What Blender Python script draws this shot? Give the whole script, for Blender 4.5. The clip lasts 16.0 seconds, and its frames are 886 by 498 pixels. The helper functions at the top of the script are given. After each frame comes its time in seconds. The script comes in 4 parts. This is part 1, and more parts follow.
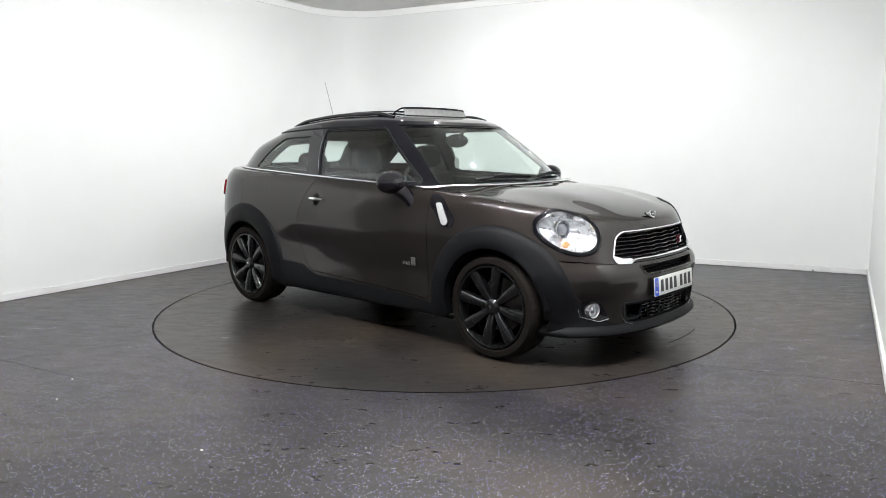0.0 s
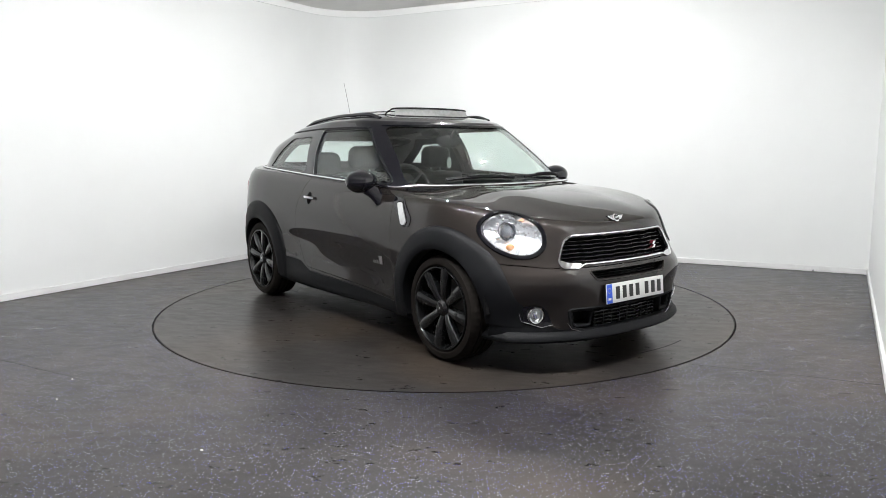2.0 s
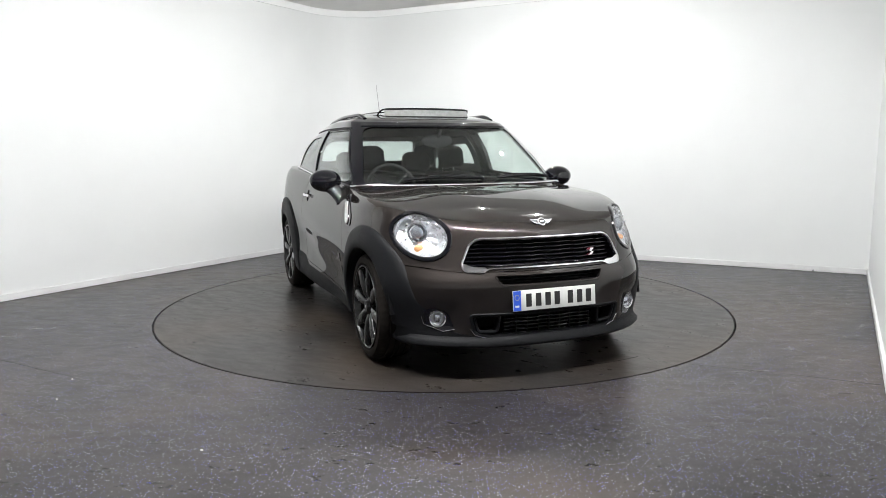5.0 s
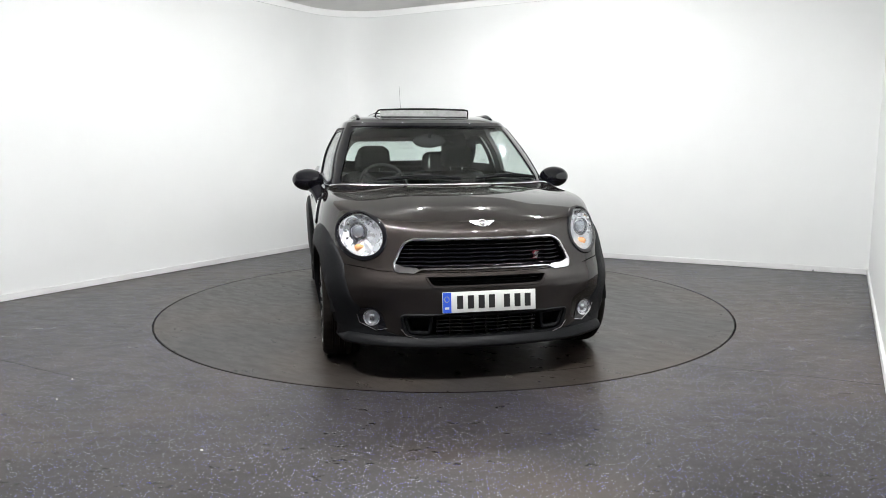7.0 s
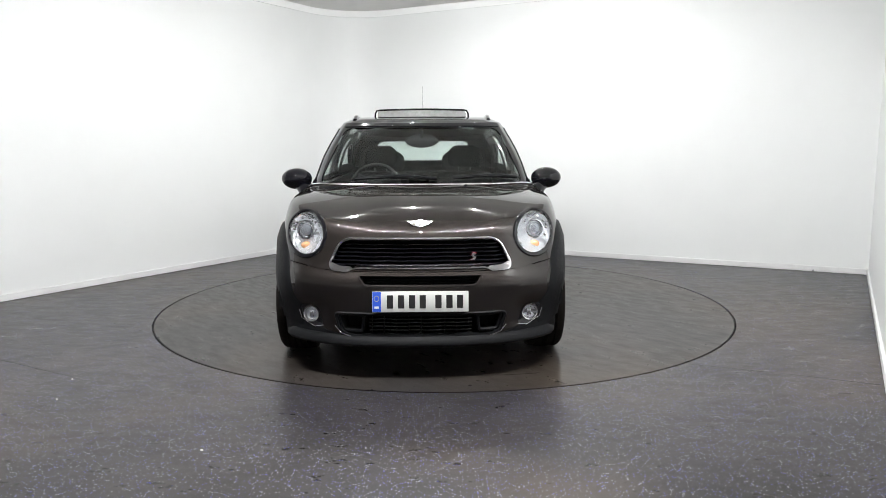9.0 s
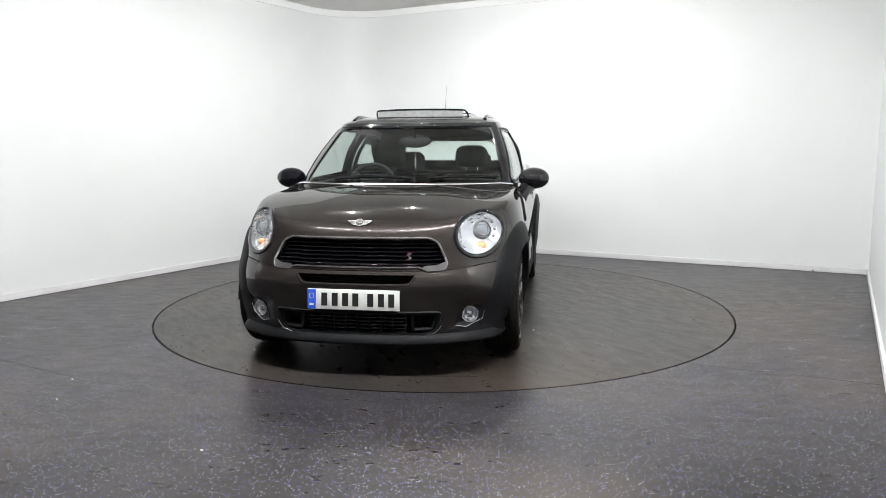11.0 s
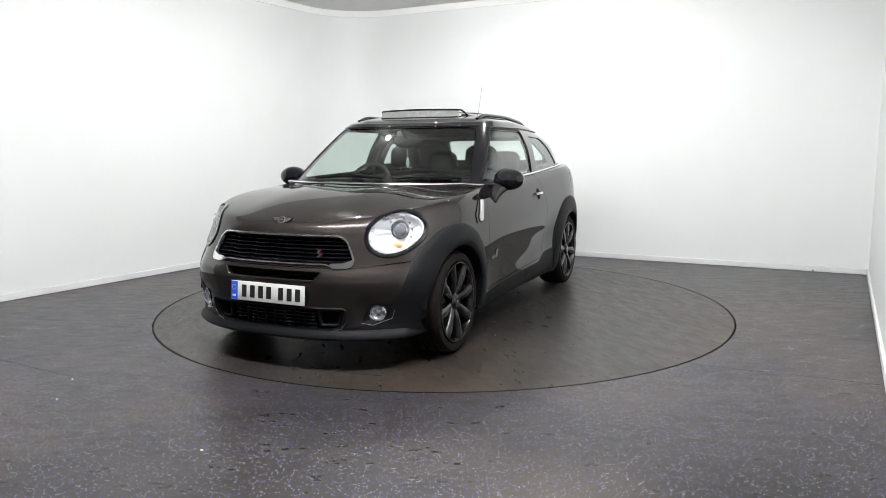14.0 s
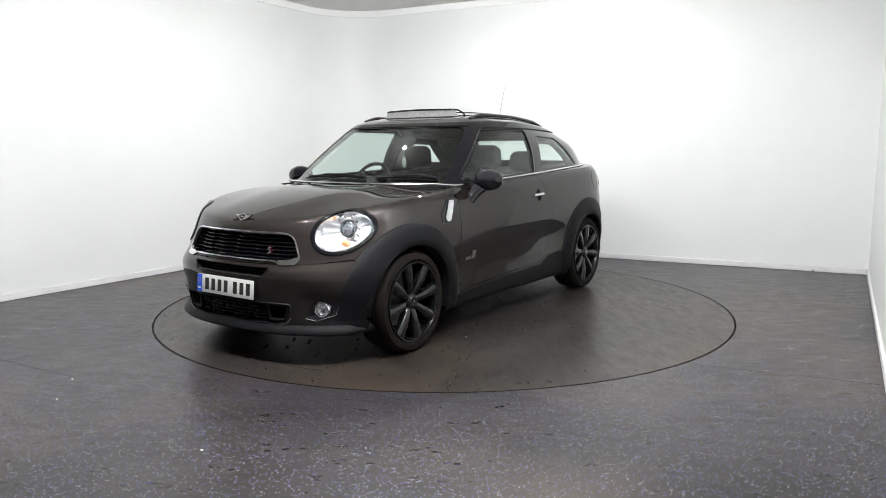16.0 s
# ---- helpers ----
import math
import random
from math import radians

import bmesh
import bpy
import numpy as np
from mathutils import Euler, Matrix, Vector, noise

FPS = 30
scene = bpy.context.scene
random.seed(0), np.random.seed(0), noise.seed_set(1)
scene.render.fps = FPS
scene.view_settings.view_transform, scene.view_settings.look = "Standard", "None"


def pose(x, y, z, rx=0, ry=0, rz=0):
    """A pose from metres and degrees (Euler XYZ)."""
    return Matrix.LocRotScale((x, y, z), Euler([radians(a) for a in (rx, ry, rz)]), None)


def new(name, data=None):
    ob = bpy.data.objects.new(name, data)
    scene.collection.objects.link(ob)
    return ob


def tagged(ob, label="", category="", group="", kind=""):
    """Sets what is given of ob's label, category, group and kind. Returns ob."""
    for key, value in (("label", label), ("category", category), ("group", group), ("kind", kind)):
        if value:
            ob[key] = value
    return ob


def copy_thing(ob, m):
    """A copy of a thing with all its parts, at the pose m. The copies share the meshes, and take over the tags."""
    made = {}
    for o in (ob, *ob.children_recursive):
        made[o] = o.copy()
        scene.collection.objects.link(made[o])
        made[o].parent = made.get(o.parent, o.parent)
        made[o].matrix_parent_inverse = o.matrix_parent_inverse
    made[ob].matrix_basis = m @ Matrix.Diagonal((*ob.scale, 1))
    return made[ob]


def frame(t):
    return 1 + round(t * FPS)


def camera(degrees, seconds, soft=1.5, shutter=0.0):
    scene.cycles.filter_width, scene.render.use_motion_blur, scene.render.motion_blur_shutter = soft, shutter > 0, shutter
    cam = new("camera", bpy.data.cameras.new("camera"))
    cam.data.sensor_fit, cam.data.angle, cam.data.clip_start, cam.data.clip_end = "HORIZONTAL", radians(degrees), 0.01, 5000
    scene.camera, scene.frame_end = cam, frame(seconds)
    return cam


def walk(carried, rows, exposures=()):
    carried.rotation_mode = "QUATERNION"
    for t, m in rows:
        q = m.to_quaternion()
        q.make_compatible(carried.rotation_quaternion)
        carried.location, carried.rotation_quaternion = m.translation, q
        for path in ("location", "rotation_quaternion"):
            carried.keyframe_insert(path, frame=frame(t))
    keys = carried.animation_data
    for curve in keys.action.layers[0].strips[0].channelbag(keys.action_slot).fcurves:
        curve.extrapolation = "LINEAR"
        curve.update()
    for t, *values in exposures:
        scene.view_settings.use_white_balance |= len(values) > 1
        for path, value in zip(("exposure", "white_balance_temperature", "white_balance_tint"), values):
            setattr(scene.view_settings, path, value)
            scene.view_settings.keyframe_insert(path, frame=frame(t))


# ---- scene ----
SPIN, START = -5.1821, 47.83          # turntable: degrees a second, degrees at the start
cam = camera(62.68, 16.0, soft=0.75)
EYE = pose(0.0, -5.962, 1.279, 82.086, 0.259, 0.015)
walk(cam, [(0.0, EYE), (16.0, EYE)], [(0.0, 0.0), (16.0, 0.0)])

# ---- world: a closed room, a dim neutral surround outside it ----
world = bpy.data.worlds.new("surround")
scene.world = world
world.use_nodes = True
world.node_tree.nodes["Background"].inputs[0].default_value = (0.8, 0.85, 0.9, 1)
world.node_tree.nodes["Background"].inputs[1].default_value = 0.1
LAMP_POWER = 3350.0
RING, CEIL = 2.4, 3.05

# ---- materials ----


def shader(name, base, rough=0.5, metal=0.0, coat=0.0, spec=0.5, grain=None, relief=None, tint=0.12, ior=1.5):
    """A principled material; grain: (scale, spread) of a colour variation; relief: (scale, depth in metres)."""
    m = bpy.data.materials.new(name)
    m.use_nodes = True
    nt = m.node_tree
    p = nt.nodes["Principled BSDF"]
    p.inputs["Base Color"].default_value = (*base, 1)
    p.inputs["Roughness"].default_value = rough
    p.inputs["Metallic"].default_value = metal
    p.inputs["Coat Weight"].default_value = coat
    p.inputs["Coat Roughness"].default_value = 0.015
    p.inputs["Specular IOR Level"].default_value = spec
    p.inputs["IOR"].default_value = ior
    co = nt.nodes.new("ShaderNodeTexCoord")
    if grain:
        big, fine = nt.nodes.new("ShaderNodeTexNoise"), nt.nodes.new("ShaderNodeTexNoise")
        big.inputs["Scale"].default_value, fine.inputs["Scale"].default_value = grain[0] / 9, grain[0]
        fine.inputs["Detail"].default_value = 4
        add = nt.nodes.new("ShaderNodeMath")
        add.operation = "ADD"
        ramp = nt.nodes.new("ShaderNodeMapRange")
        ramp.inputs["From Min"].default_value, ramp.inputs["From Max"].default_value = 0.6, 1.4
        ramp.inputs["To Min"].default_value, ramp.inputs["To Max"].default_value = 1 - grain[1], 1 + grain[1]
        mul = nt.nodes.new("ShaderNodeVectorMath")
        mul.operation = "SCALE"
        mul.inputs[0].default_value = base
        for n in (big, fine):
            nt.links.new(co.outputs["Object"], n.inputs["Vector"])
        nt.links.new(big.outputs["Fac"], add.inputs[0])
        nt.links.new(fine.outputs["Fac"], add.inputs[1])
        nt.links.new(add.outputs[0], ramp.inputs["Value"])
        nt.links.new(ramp.outputs[0], mul.inputs["Scale"])
        nt.links.new(mul.outputs[0], p.inputs["Base Color"])
        rr = nt.nodes.new("ShaderNodeMapRange")
        rr.inputs["From Min"].default_value, rr.inputs["From Max"].default_value = 0.6, 1.4
        rr.inputs["To Min"].default_value, rr.inputs["To Max"].default_value = rough * (1 - tint), rough * (1 + tint)
        nt.links.new(add.outputs[0], rr.inputs["Value"])
        nt.links.new(rr.outputs[0], p.inputs["Roughness"])
    if relief:
        n, b = nt.nodes.new("ShaderNodeTexNoise"), nt.nodes.new("ShaderNodeBump")
        n.inputs["Scale"].default_value = relief[0]
        n.inputs["Detail"].default_value = 3
        b.inputs["Distance"].default_value = relief[1]
        nt.links.new(co.outputs["Object"], n.inputs["Vector"])
        nt.links.new(n.outputs["Fac"], b.inputs["Height"])
        nt.links.new(b.outputs["Normal"], p.inputs["Normal"])
    return m


def paint_material():
    """Dark warm-grey metallic paint: fine flakes under a clear coat."""
    m = shader("metallic_paint", (0.0295, 0.0252, 0.0232), 0.62, 0.92, 1.0, 0.5, ior=1.12, grain=(900, 0.10))
    m.node_tree.nodes["Principled BSDF"].inputs["Specular Tint"].default_value = (0.12, 0.11, 0.10, 1)
    m.node_tree.nodes["Principled BSDF"].inputs["Coat IOR"].default_value = 1.5
    m.node_tree.nodes["Principled BSDF"].inputs["Coat Roughness"].default_value = 0.012
    return m


def glass_material(name, tint, gloss=1.0):
    """Thin glass: tinted see-through with a Fresnel mirror on it."""
    m = bpy.data.materials.new(name)
    m.use_nodes = True
    nt = m.node_tree
    nt.nodes.remove(nt.nodes["Principled BSDF"])
    out = nt.nodes["Material Output"]
    tr, gl, lw, mix = (nt.nodes.new("ShaderNode" + k) for k in ("BsdfTransparent", "BsdfGlossy", "LayerWeight", "MixShader"))
    power, fr = nt.nodes.new("ShaderNodeMath"), nt.nodes.new("ShaderNodeMath")
    power.operation, fr.operation = "POWER", "MULTIPLY_ADD"
    power.inputs[1].default_value = 5
    fr.inputs[1].default_value, fr.inputs[2].default_value = 0.7, 0.048
    nt.links.new(lw.outputs["Facing"], power.inputs[0])
    nt.links.new(power.outputs[0], fr.inputs[0])
    tr.inputs["Color"].default_value = (*tint, 1)
    gl.inputs["Roughness"].default_value = 0.004
    gl.inputs["Color"].default_value = (gloss, gloss, gloss, 1)
    for a, b in ((fr.outputs[0], mix.inputs[0]), (tr.outputs[0], mix.inputs[1]), (gl.outputs[0], mix.inputs[2]), (mix.outputs[0], out.inputs[0])):
        nt.links.new(a, b)
    return m


def glow_material(name, colour, strength):
    m = bpy.data.materials.new(name)
    m.use_nodes = True
    p = m.node_tree.nodes["Principled BSDF"]
    p.inputs["Emission Color"].default_value = (*colour, 1)
    p.inputs["Emission Strength"].default_value = strength
    return m


def floor_material(name, base, flecks=0.46):
    """Dark vinyl safety floor: grey, scuffed, with pale and bluish quartz flecks, stains and a satin sheen."""
    m = shader(name, base, 0.4, spec=0.23)
    nt = m.node_tree
    p = nt.nodes["Principled BSDF"]
    co = nt.nodes.new("ShaderNodeTexCoord")

    def noise_tex(scale, detail=3.0, rough=0.5, stretch=None):
        n = nt.nodes.new("ShaderNodeTexNoise")
        n.inputs["Scale"].default_value, n.inputs["Detail"].default_value, n.inputs["Roughness"].default_value = scale, detail, rough
        if stretch:
            mp = nt.nodes.new("ShaderNodeMapping")
            mp.inputs["Scale"].default_value = stretch
            mp.inputs["Rotation"].default_value = (0, 0, 0.5)
            nt.links.new(co.outputs["Object"], mp.inputs["Vector"])
            nt.links.new(mp.outputs[0], n.inputs["Vector"])
        else:
            nt.links.new(co.outputs["Object"], n.inputs["Vector"])
        return n

    def ramp(src, lo, hi, a, b):
        r = nt.nodes.new("ShaderNodeMapRange")
        for k, v in zip(("From Min", "From Max", "To Min", "To Max"), (lo, hi, a, b)):
            r.inputs[k].default_value = v
        nt.links.new(src, r.inputs["Value"])
        return r.outputs[0]

    def blend(fac, a, b):
        x = nt.nodes.new("ShaderNodeMix")
        x.data_type = "RGBA"
        for sock, val in ((x.inputs[0], fac), (x.inputs[6], a), (x.inputs[7], b)):
            if isinstance(val, tuple):
                sock.default_value = (*val, 1)
            elif isinstance(val, float):
                sock.default_value = val
            else:
                nt.links.new(val, sock)
        return x.outputs[2]

    stains, scuff, warm = noise_tex(1.1, 5, 0.62), noise_tex(5, 6, 0.7, (1, 2.6, 1)), noise_tex(0.55, 3)
    col = blend(ramp(stains.outputs["Fac"], 0.35, 0.7, 0.0, 1.0), tuple(c * 0.60 for c in base), tuple(c * 1.35 for c in base))
    col = blend(ramp(warm.outputs["Fac"], 0.46, 0.66, 0.0, 0.7), col, (base[0] * 1.75, base[1] * 1.38, base[2] * 0.95))
    col = blend(ramp(scuff.outputs["Fac"], 0.55, 0.8, 0.0, 0.35), col, tuple(c * 1.5 for c in base))
    vo = nt.nodes.new("ShaderNodeTexVoronoi")
    vo.inputs["Scale"].default_value = 95
    nt.links.new(co.outputs["Object"], vo.inputs["Vector"])
    sep = nt.nodes.new("ShaderNodeSeparateColor")
    nt.links.new(vo.outputs["Color"], sep.inputs[0])
    near = ramp(vo.outputs["Distance"], 0.19, 0.30, 1.0, 0.0)
    pick = ramp(sep.outputs[0], flecks, flecks + 0.05, 0.0, 1.0)
    fl = nt.nodes.new("ShaderNodeMath")
    fl.operation = "MULTIPLY"
    nt.links.new(near, fl.inputs[0])
    nt.links.new(pick, fl.inputs[1])
    fleck = blend(ramp(sep.outputs[1], 0.3, 0.7, 0.0, 1.0), (0.10, 0.10, 0.46), (0.48, 0.48, 0.54))
    col = blend(fl.outputs[0], col, fleck)
    nt.links.new(col, p.inputs["Base Color"])
    nt.links.new(ramp(scuff.outputs["Fac"], 0.3, 0.75, 0.24, 0.44), p.inputs["Roughness"])
    n, b = noise_tex(260, 2), nt.nodes.new("ShaderNodeBump")
    b.inputs["Distance"].default_value = 0.0006
    b.inputs["Strength"].default_value = 0.5
    nt.links.new(n.outputs["Fac"], b.inputs["Height"])
    nt.links.new(b.outputs["Normal"], p.inputs["Normal"])
    return m


PAINT = paint_material()
GLOSS_BLACK = shader("gloss_black_paint", (0.004, 0.004, 0.006), 0.12, 0.0, 1.0, 0.5, ior=1.1, grain=(700, 0.2))
PLASTIC = shader("textured_black_plastic", (0.0060, 0.0064, 0.0074), 0.5, spec=0.5, ior=1.22, grain=(60, 0.15), relief=(1500, 0.0003))
DARK = shader("dark_liner", (0.009, 0.009, 0.0095), 0.8, ior=1.1, grain=(30, 0.3))
CABIN = shader("dark_cabin_trim", (0.018, 0.018, 0.019), 0.7, spec=0.22, grain=(80, 0.2), relief=(900, 0.0004))
LEATHER = shader("dark_leather", (0.016, 0.0155, 0.0155), 0.5, ior=1.2, grain=(50, 0.2), relief=(220, 0.0006))
CHROME = shader("chrome", (0.86, 0.86, 0.88), 0.10, 1.0, grain=(40, 0.04))
RUBBER = shader("tyre_rubber", (0.012, 0.0102, 0.0090), 0.7, ior=1.16, grain=(25, 0.3), relief=(300, 0.0005))
RIM = shader("anthracite_alloy", (0.011, 0.0115, 0.0125), 0.26, 0.5, 0.5, grain=(120, 0.15))
GLASS = glass_material("tinted_glass", (0.945, 0.985, 0.970))
CLEAR = glass_material("clear_lens", (0.93, 0.94, 0.95))
WALL = shader("white_wall_panel", (0.745, 0.757, 0.752), 0.42, grain=(2.2, 0.025), relief=(14, 0.0006), spec=0.4)
TRIM = shader("white_skirting", (0.70, 0.70, 0.70), 0.45, grain=(6, 0.06))
GLOSS_TRIM = shader("glossy_white_strip", (0.86, 0.87, 0.865), 0.08, grain=(2.2, 0.02), spec=0.5)
CEILING = shader("pale_ceiling", (0.78, 0.77, 0.75), 0.8, grain=(5, 0.05))
# pale so that the unseen walls throw light back on the car's front
BOUNCE_WALL = shader("pale_bounce_wall", (0.68, 0.68, 0.68), 0.7, grain=(3, 0.1))
FLOOR = floor_material("vinyl_floor", (0.0285, 0.0258, 0.0246))
DISC = floor_material("vinyl_disc", (0.0290, 0.0260, 0.0243), 0.985)
GAP = shader("dark_gap", (0.006, 0.006, 0.006), 0.9, grain=(20, 0.3))
GLOW = glow_material("led_lens", (1.0, 1.0, 1.0), LAMP_POWER)
REFLECTOR = shader("lamp_reflector", (0.80, 0.81, 0.83), 0.28, 0.7, grain=(30, 0.06))
AMBER = shader("amber_lens", (0.78, 0.38, 0.16), 0.2, coat=1.0, grain=(60, 0.2))
RED = shader("red_lens", (0.22, 0.006, 0.008), 0.15, coat=1.0, grain=(60, 0.2))
WHITE = shader("plate_white", (0.66, 0.67, 0.645), 0.35, grain=(30, 0.03))
BLUE = shader("plate_blue", (0.02, 0.09, 0.60), 0.35, grain=(30, 0.05))
INK = shader("plate_ink", (0.012, 0.012, 0.012), 0.45, grain=(30, 0.1))
PINK = shader("red_enamel", (0.12, 0.018, 0.028), 0.25, coat=1.0, grain=(60, 0.1))
REPEATER = shader("pale_indicator_lens", (0.42, 0.43, 0.43), 0.2, coat=1.0, grain=(60, 0.1))
PALE = shader("pale_card", (0.32, 0.36, 0.34), 0.5, grain=(60, 0.1))

# ---- mesh helpers ----


def mesh_ob(name, bm, material, smooth=40):
    me = bpy.data.meshes.new(name)
    bm.to_mesh(me)
    bm.free()
    me.materials.append(material)
    if smooth:
        me.polygons.foreach_set("use_smooth", [True] * len(me.polygons))
        me.set_sharp_from_angle(angle=radians(smooth))
    return new(name, me)


def part(name, bm, material, parent, label="", smooth=40):
    """Links a bmesh, or a mesh made before, as one mesh object under a thing or part."""
    ob = mesh_ob(name, bm, material, smooth)
    ob.parent = parent
    return tagged(ob, label)


def box(x0, x1, y0, y1, z0, z1, bevel=0.0, seg=2, bm=None):
    bm = bm or bmesh.new()
    r = bmesh.ops.create_cube(bm, size=1, matrix=Matrix.LocRotScale(((x0 + x1) / 2, (y0 + y1) / 2, (z0 + z1) / 2), None, (x1 - x0, y1 - y0, z1 - z0)))
    if bevel:
        es = {e for v in r["verts"] for e in v.link_edges}
        bmesh.ops.bevel(bm, geom=list(es), offset=bevel, segments=seg, profile=0.5, affect="EDGES")
    return bm


def rod(a, b, r0, r1=None, seg=12, bm=None):
    bm = bm or bmesh.new()
    a, b = Vector(a), Vector(b)
    m = Matrix.Translation((a + b) / 2) @ (b - a).to_track_quat("Z", "Y").to_matrix().to_4x4()
    bmesh.ops.create_cone(bm, cap_ends=True, segments=seg, radius1=r0, radius2=r0 if r1 is None else r1, depth=(b - a).length, matrix=m)
    return bm


def ball(c, s, u=20, v=12, bm=None, turn=None):
    bm = bm or bmesh.new()
    m = Matrix.Translation(c) @ (turn or Matrix()) @ Matrix.Diagonal((*s, 1))
    bmesh.ops.create_uvsphere(bm, u_segments=u, v_segments=v, radius=1, matrix=m)
    return bm


def sweep(points, profile, closed=False, up=Vector((0, 0, 1)), bm=None):
    """A bar along points; profile: (sideways, upwards) corners; sideways is along x up."""
    bm = bm or bmesh.new()
    pts = [Vector(p) for p in points]
    n, rings = len(pts), []
    for i, p in enumerate(pts):
        a = pts[(i - 1) % n] if closed or i else p
        b = pts[(i + 1) % n] if closed or i < n - 1 else p
        t = (b - a).normalized()
        side = t.cross(up(p) if callable(up) else up).normalized()
        top = side.cross(t).normalized()
        rings.append([bm.verts.new(p + side * s + top * h) for s, h in profile])
    k = len(profile)
    for i in range(n if closed else n - 1):
        a, b = rings[i], rings[(i + 1) % n]
        for j in range(k):
            bm.faces.new((a[j], a[(j + 1) % k], b[(j + 1) % k], b[j]))
    if not closed:
        bm.faces.new(rings[0][::-1])
        bm.faces.new(rings[-1])
    bmesh.ops.recalc_face_normals(bm, faces=bm.faces)
    return bm


def round_profile(r, h=None, n=8):
    return [(r * math.cos(2 * math.pi * i / n), (h or r) * math.sin(2 * math.pi * i / n)) for i in range(n)]


def lathe(profile, seg=48, bm=None, close=True):
    """Turns (radius, along y) corners about the y axis."""
    bm = bm or bmesh.new()
    rings = []
    for i in range(seg):
        a = 2 * math.pi * i / seg
        rings.append([bm.verts.new((r * math.cos(a), y, r * math.sin(a))) for r, y in profile])
    k = len(profile)
    for i in range(seg):
        a, b = rings[i], rings[(i + 1) % seg]
        for j in range(k if close else k - 1):
            bm.faces.new((a[j], b[j], b[(j + 1) % k], a[(j + 1) % k]))
    bmesh.ops.recalc_face_normals(bm, faces=bm.faces)
    return bm


def prism(poly, axis, lo, hi, bm=None):
    """An extruded outline. axis 'x': corners are (y, z); 'y': (x, z); 'z': (x, y)."""
    bm = bm or bmesh.new()

    def put(p, d):
        return {"x": (d, p[0], p[1]), "y": (p[0], d, p[1]), "z": (p[0], p[1], d)}[axis]
    a, b = [bm.verts.new(put(p, lo)) for p in poly], [bm.verts.new(put(p, hi)) for p in poly]
    n = len(poly)
    bm.faces.new(a)
    bm.faces.new(b[::-1])
    for i in range(n):
        bm.faces.new((a[i], b[i], b[(i + 1) % n], a[(i + 1) % n]))
    bmesh.ops.recalc_face_normals(bm, faces=bm.faces)
    return bm


def rounded(poly, r, n=4):
    """The outline with each corner cut round."""
    out, k = [], len(poly)
    for i in range(k):
        p, a, b = Vector(poly[i]), Vector(poly[i - 1]), Vector(poly[(i + 1) % k])
        d = min(r, (a - p).length * 0.45, (b - p).length * 0.45)
        s, e = p + (a - p).normalized() * d, p + (b - p).normalized() * d
        for j in range(n + 1):
            t = j / n
            out.append(tuple(s * (1 - t) ** 2 + p * 2 * t * (1 - t) + e * t * t))
    return out


def grown(poly, d):
    """The outline moved outwards by d (inwards if negative)."""
    k, out = len(poly), []
    area = sum(poly[i][0] * poly[(i + 1) % k][1] - poly[(i + 1) % k][0] * poly[i][1] for i in range(k))
    sg = 1 if area > 0 else -1
    for i in range(k):
        p, a, b = Vector(poly[i]), Vector(poly[i - 1]), Vector(poly[(i + 1) % k])
        t = (b - a).normalized()
        out.append((p.x + t.y * d * sg, p.y - t.x * d * sg))
    return out


def oval(cx, cy, rx, ry, n=28, turn=0.0):
    c, s = math.cos(turn), math.sin(turn)
    return [(cx + rx * math.cos(a) * c - ry * math.sin(a) * s, cy + rx * math.cos(a) * s + ry * math.sin(a) * c) for a in (2 * math.pi * i / n for i in range(n))]


def dense(poly, step=0.02, closed=True):
    out, k = [], len(poly)
    for i in range(k if closed else k - 1):
        a, b = Vector(poly[i]), Vector(poly[(i + 1) % k])
        n = max(1, int((b - a).length / step))
        out += [tuple(a.lerp(b, j / n)) for j in range(n)]
    if not closed:
        out.append(tuple(poly[-1]))
    return out


def carve(base, cutter, op="DIFFERENCE"):
    """A new mesh: base cut by, or kept inside, the cutter. Both are bmeshes; base stays."""
    obs = []
    for b in (base, cutter):
        me = bpy.data.meshes.new("t")
        b.to_mesh(me)
        obs.append(new("t", me))
    mod = obs[0].modifiers.new("cut", "BOOLEAN")
    mod.object, mod.operation, mod.solver = obs[1], op, "EXACT"
    mod.use_self = False
    bpy.context.view_layer.update()
    me = bpy.data.meshes.new_from_object(obs[0].evaluated_get(bpy.context.evaluated_depsgraph_get()))
    bm = bmesh.new()
    bm.from_mesh(me)
    for o in obs:
        d = o.data
        bpy.data.objects.remove(o)
        bpy.data.meshes.remove(d)
    bpy.data.meshes.remove(me)
    return bm

# ---- room ----
CORNER, BACK_END, RIGHT_END = Vector((-1.329, 4.089)), Vector((4.25, 1.218)), Vector((2.05, -2.80))
LEFT_END = Vector((-4.30, -0.793))


def arc_corner(c, a, b, r, n=14):
    """Points of a round corner at c between the ways to a and to b."""
    da, db = (a - c).normalized(), (b - c).normalized()
    half = da.angle(db) / 2
    d = r / math.tan(half)
    m = c + (da + db).normalized() * (r / math.sin(half))
    s, e = c + da * d - m, c + db * d - m
    out = []
    for i in range(n + 1):
        t = i / n
        v = (s * math.sin((1 - t) * 1) + e * math.sin(t)).normalized() * r
        out.append(m + v)
    return out


FILLET = arc_corner(CORNER, LEFT_END, BACK_END, 0.75)


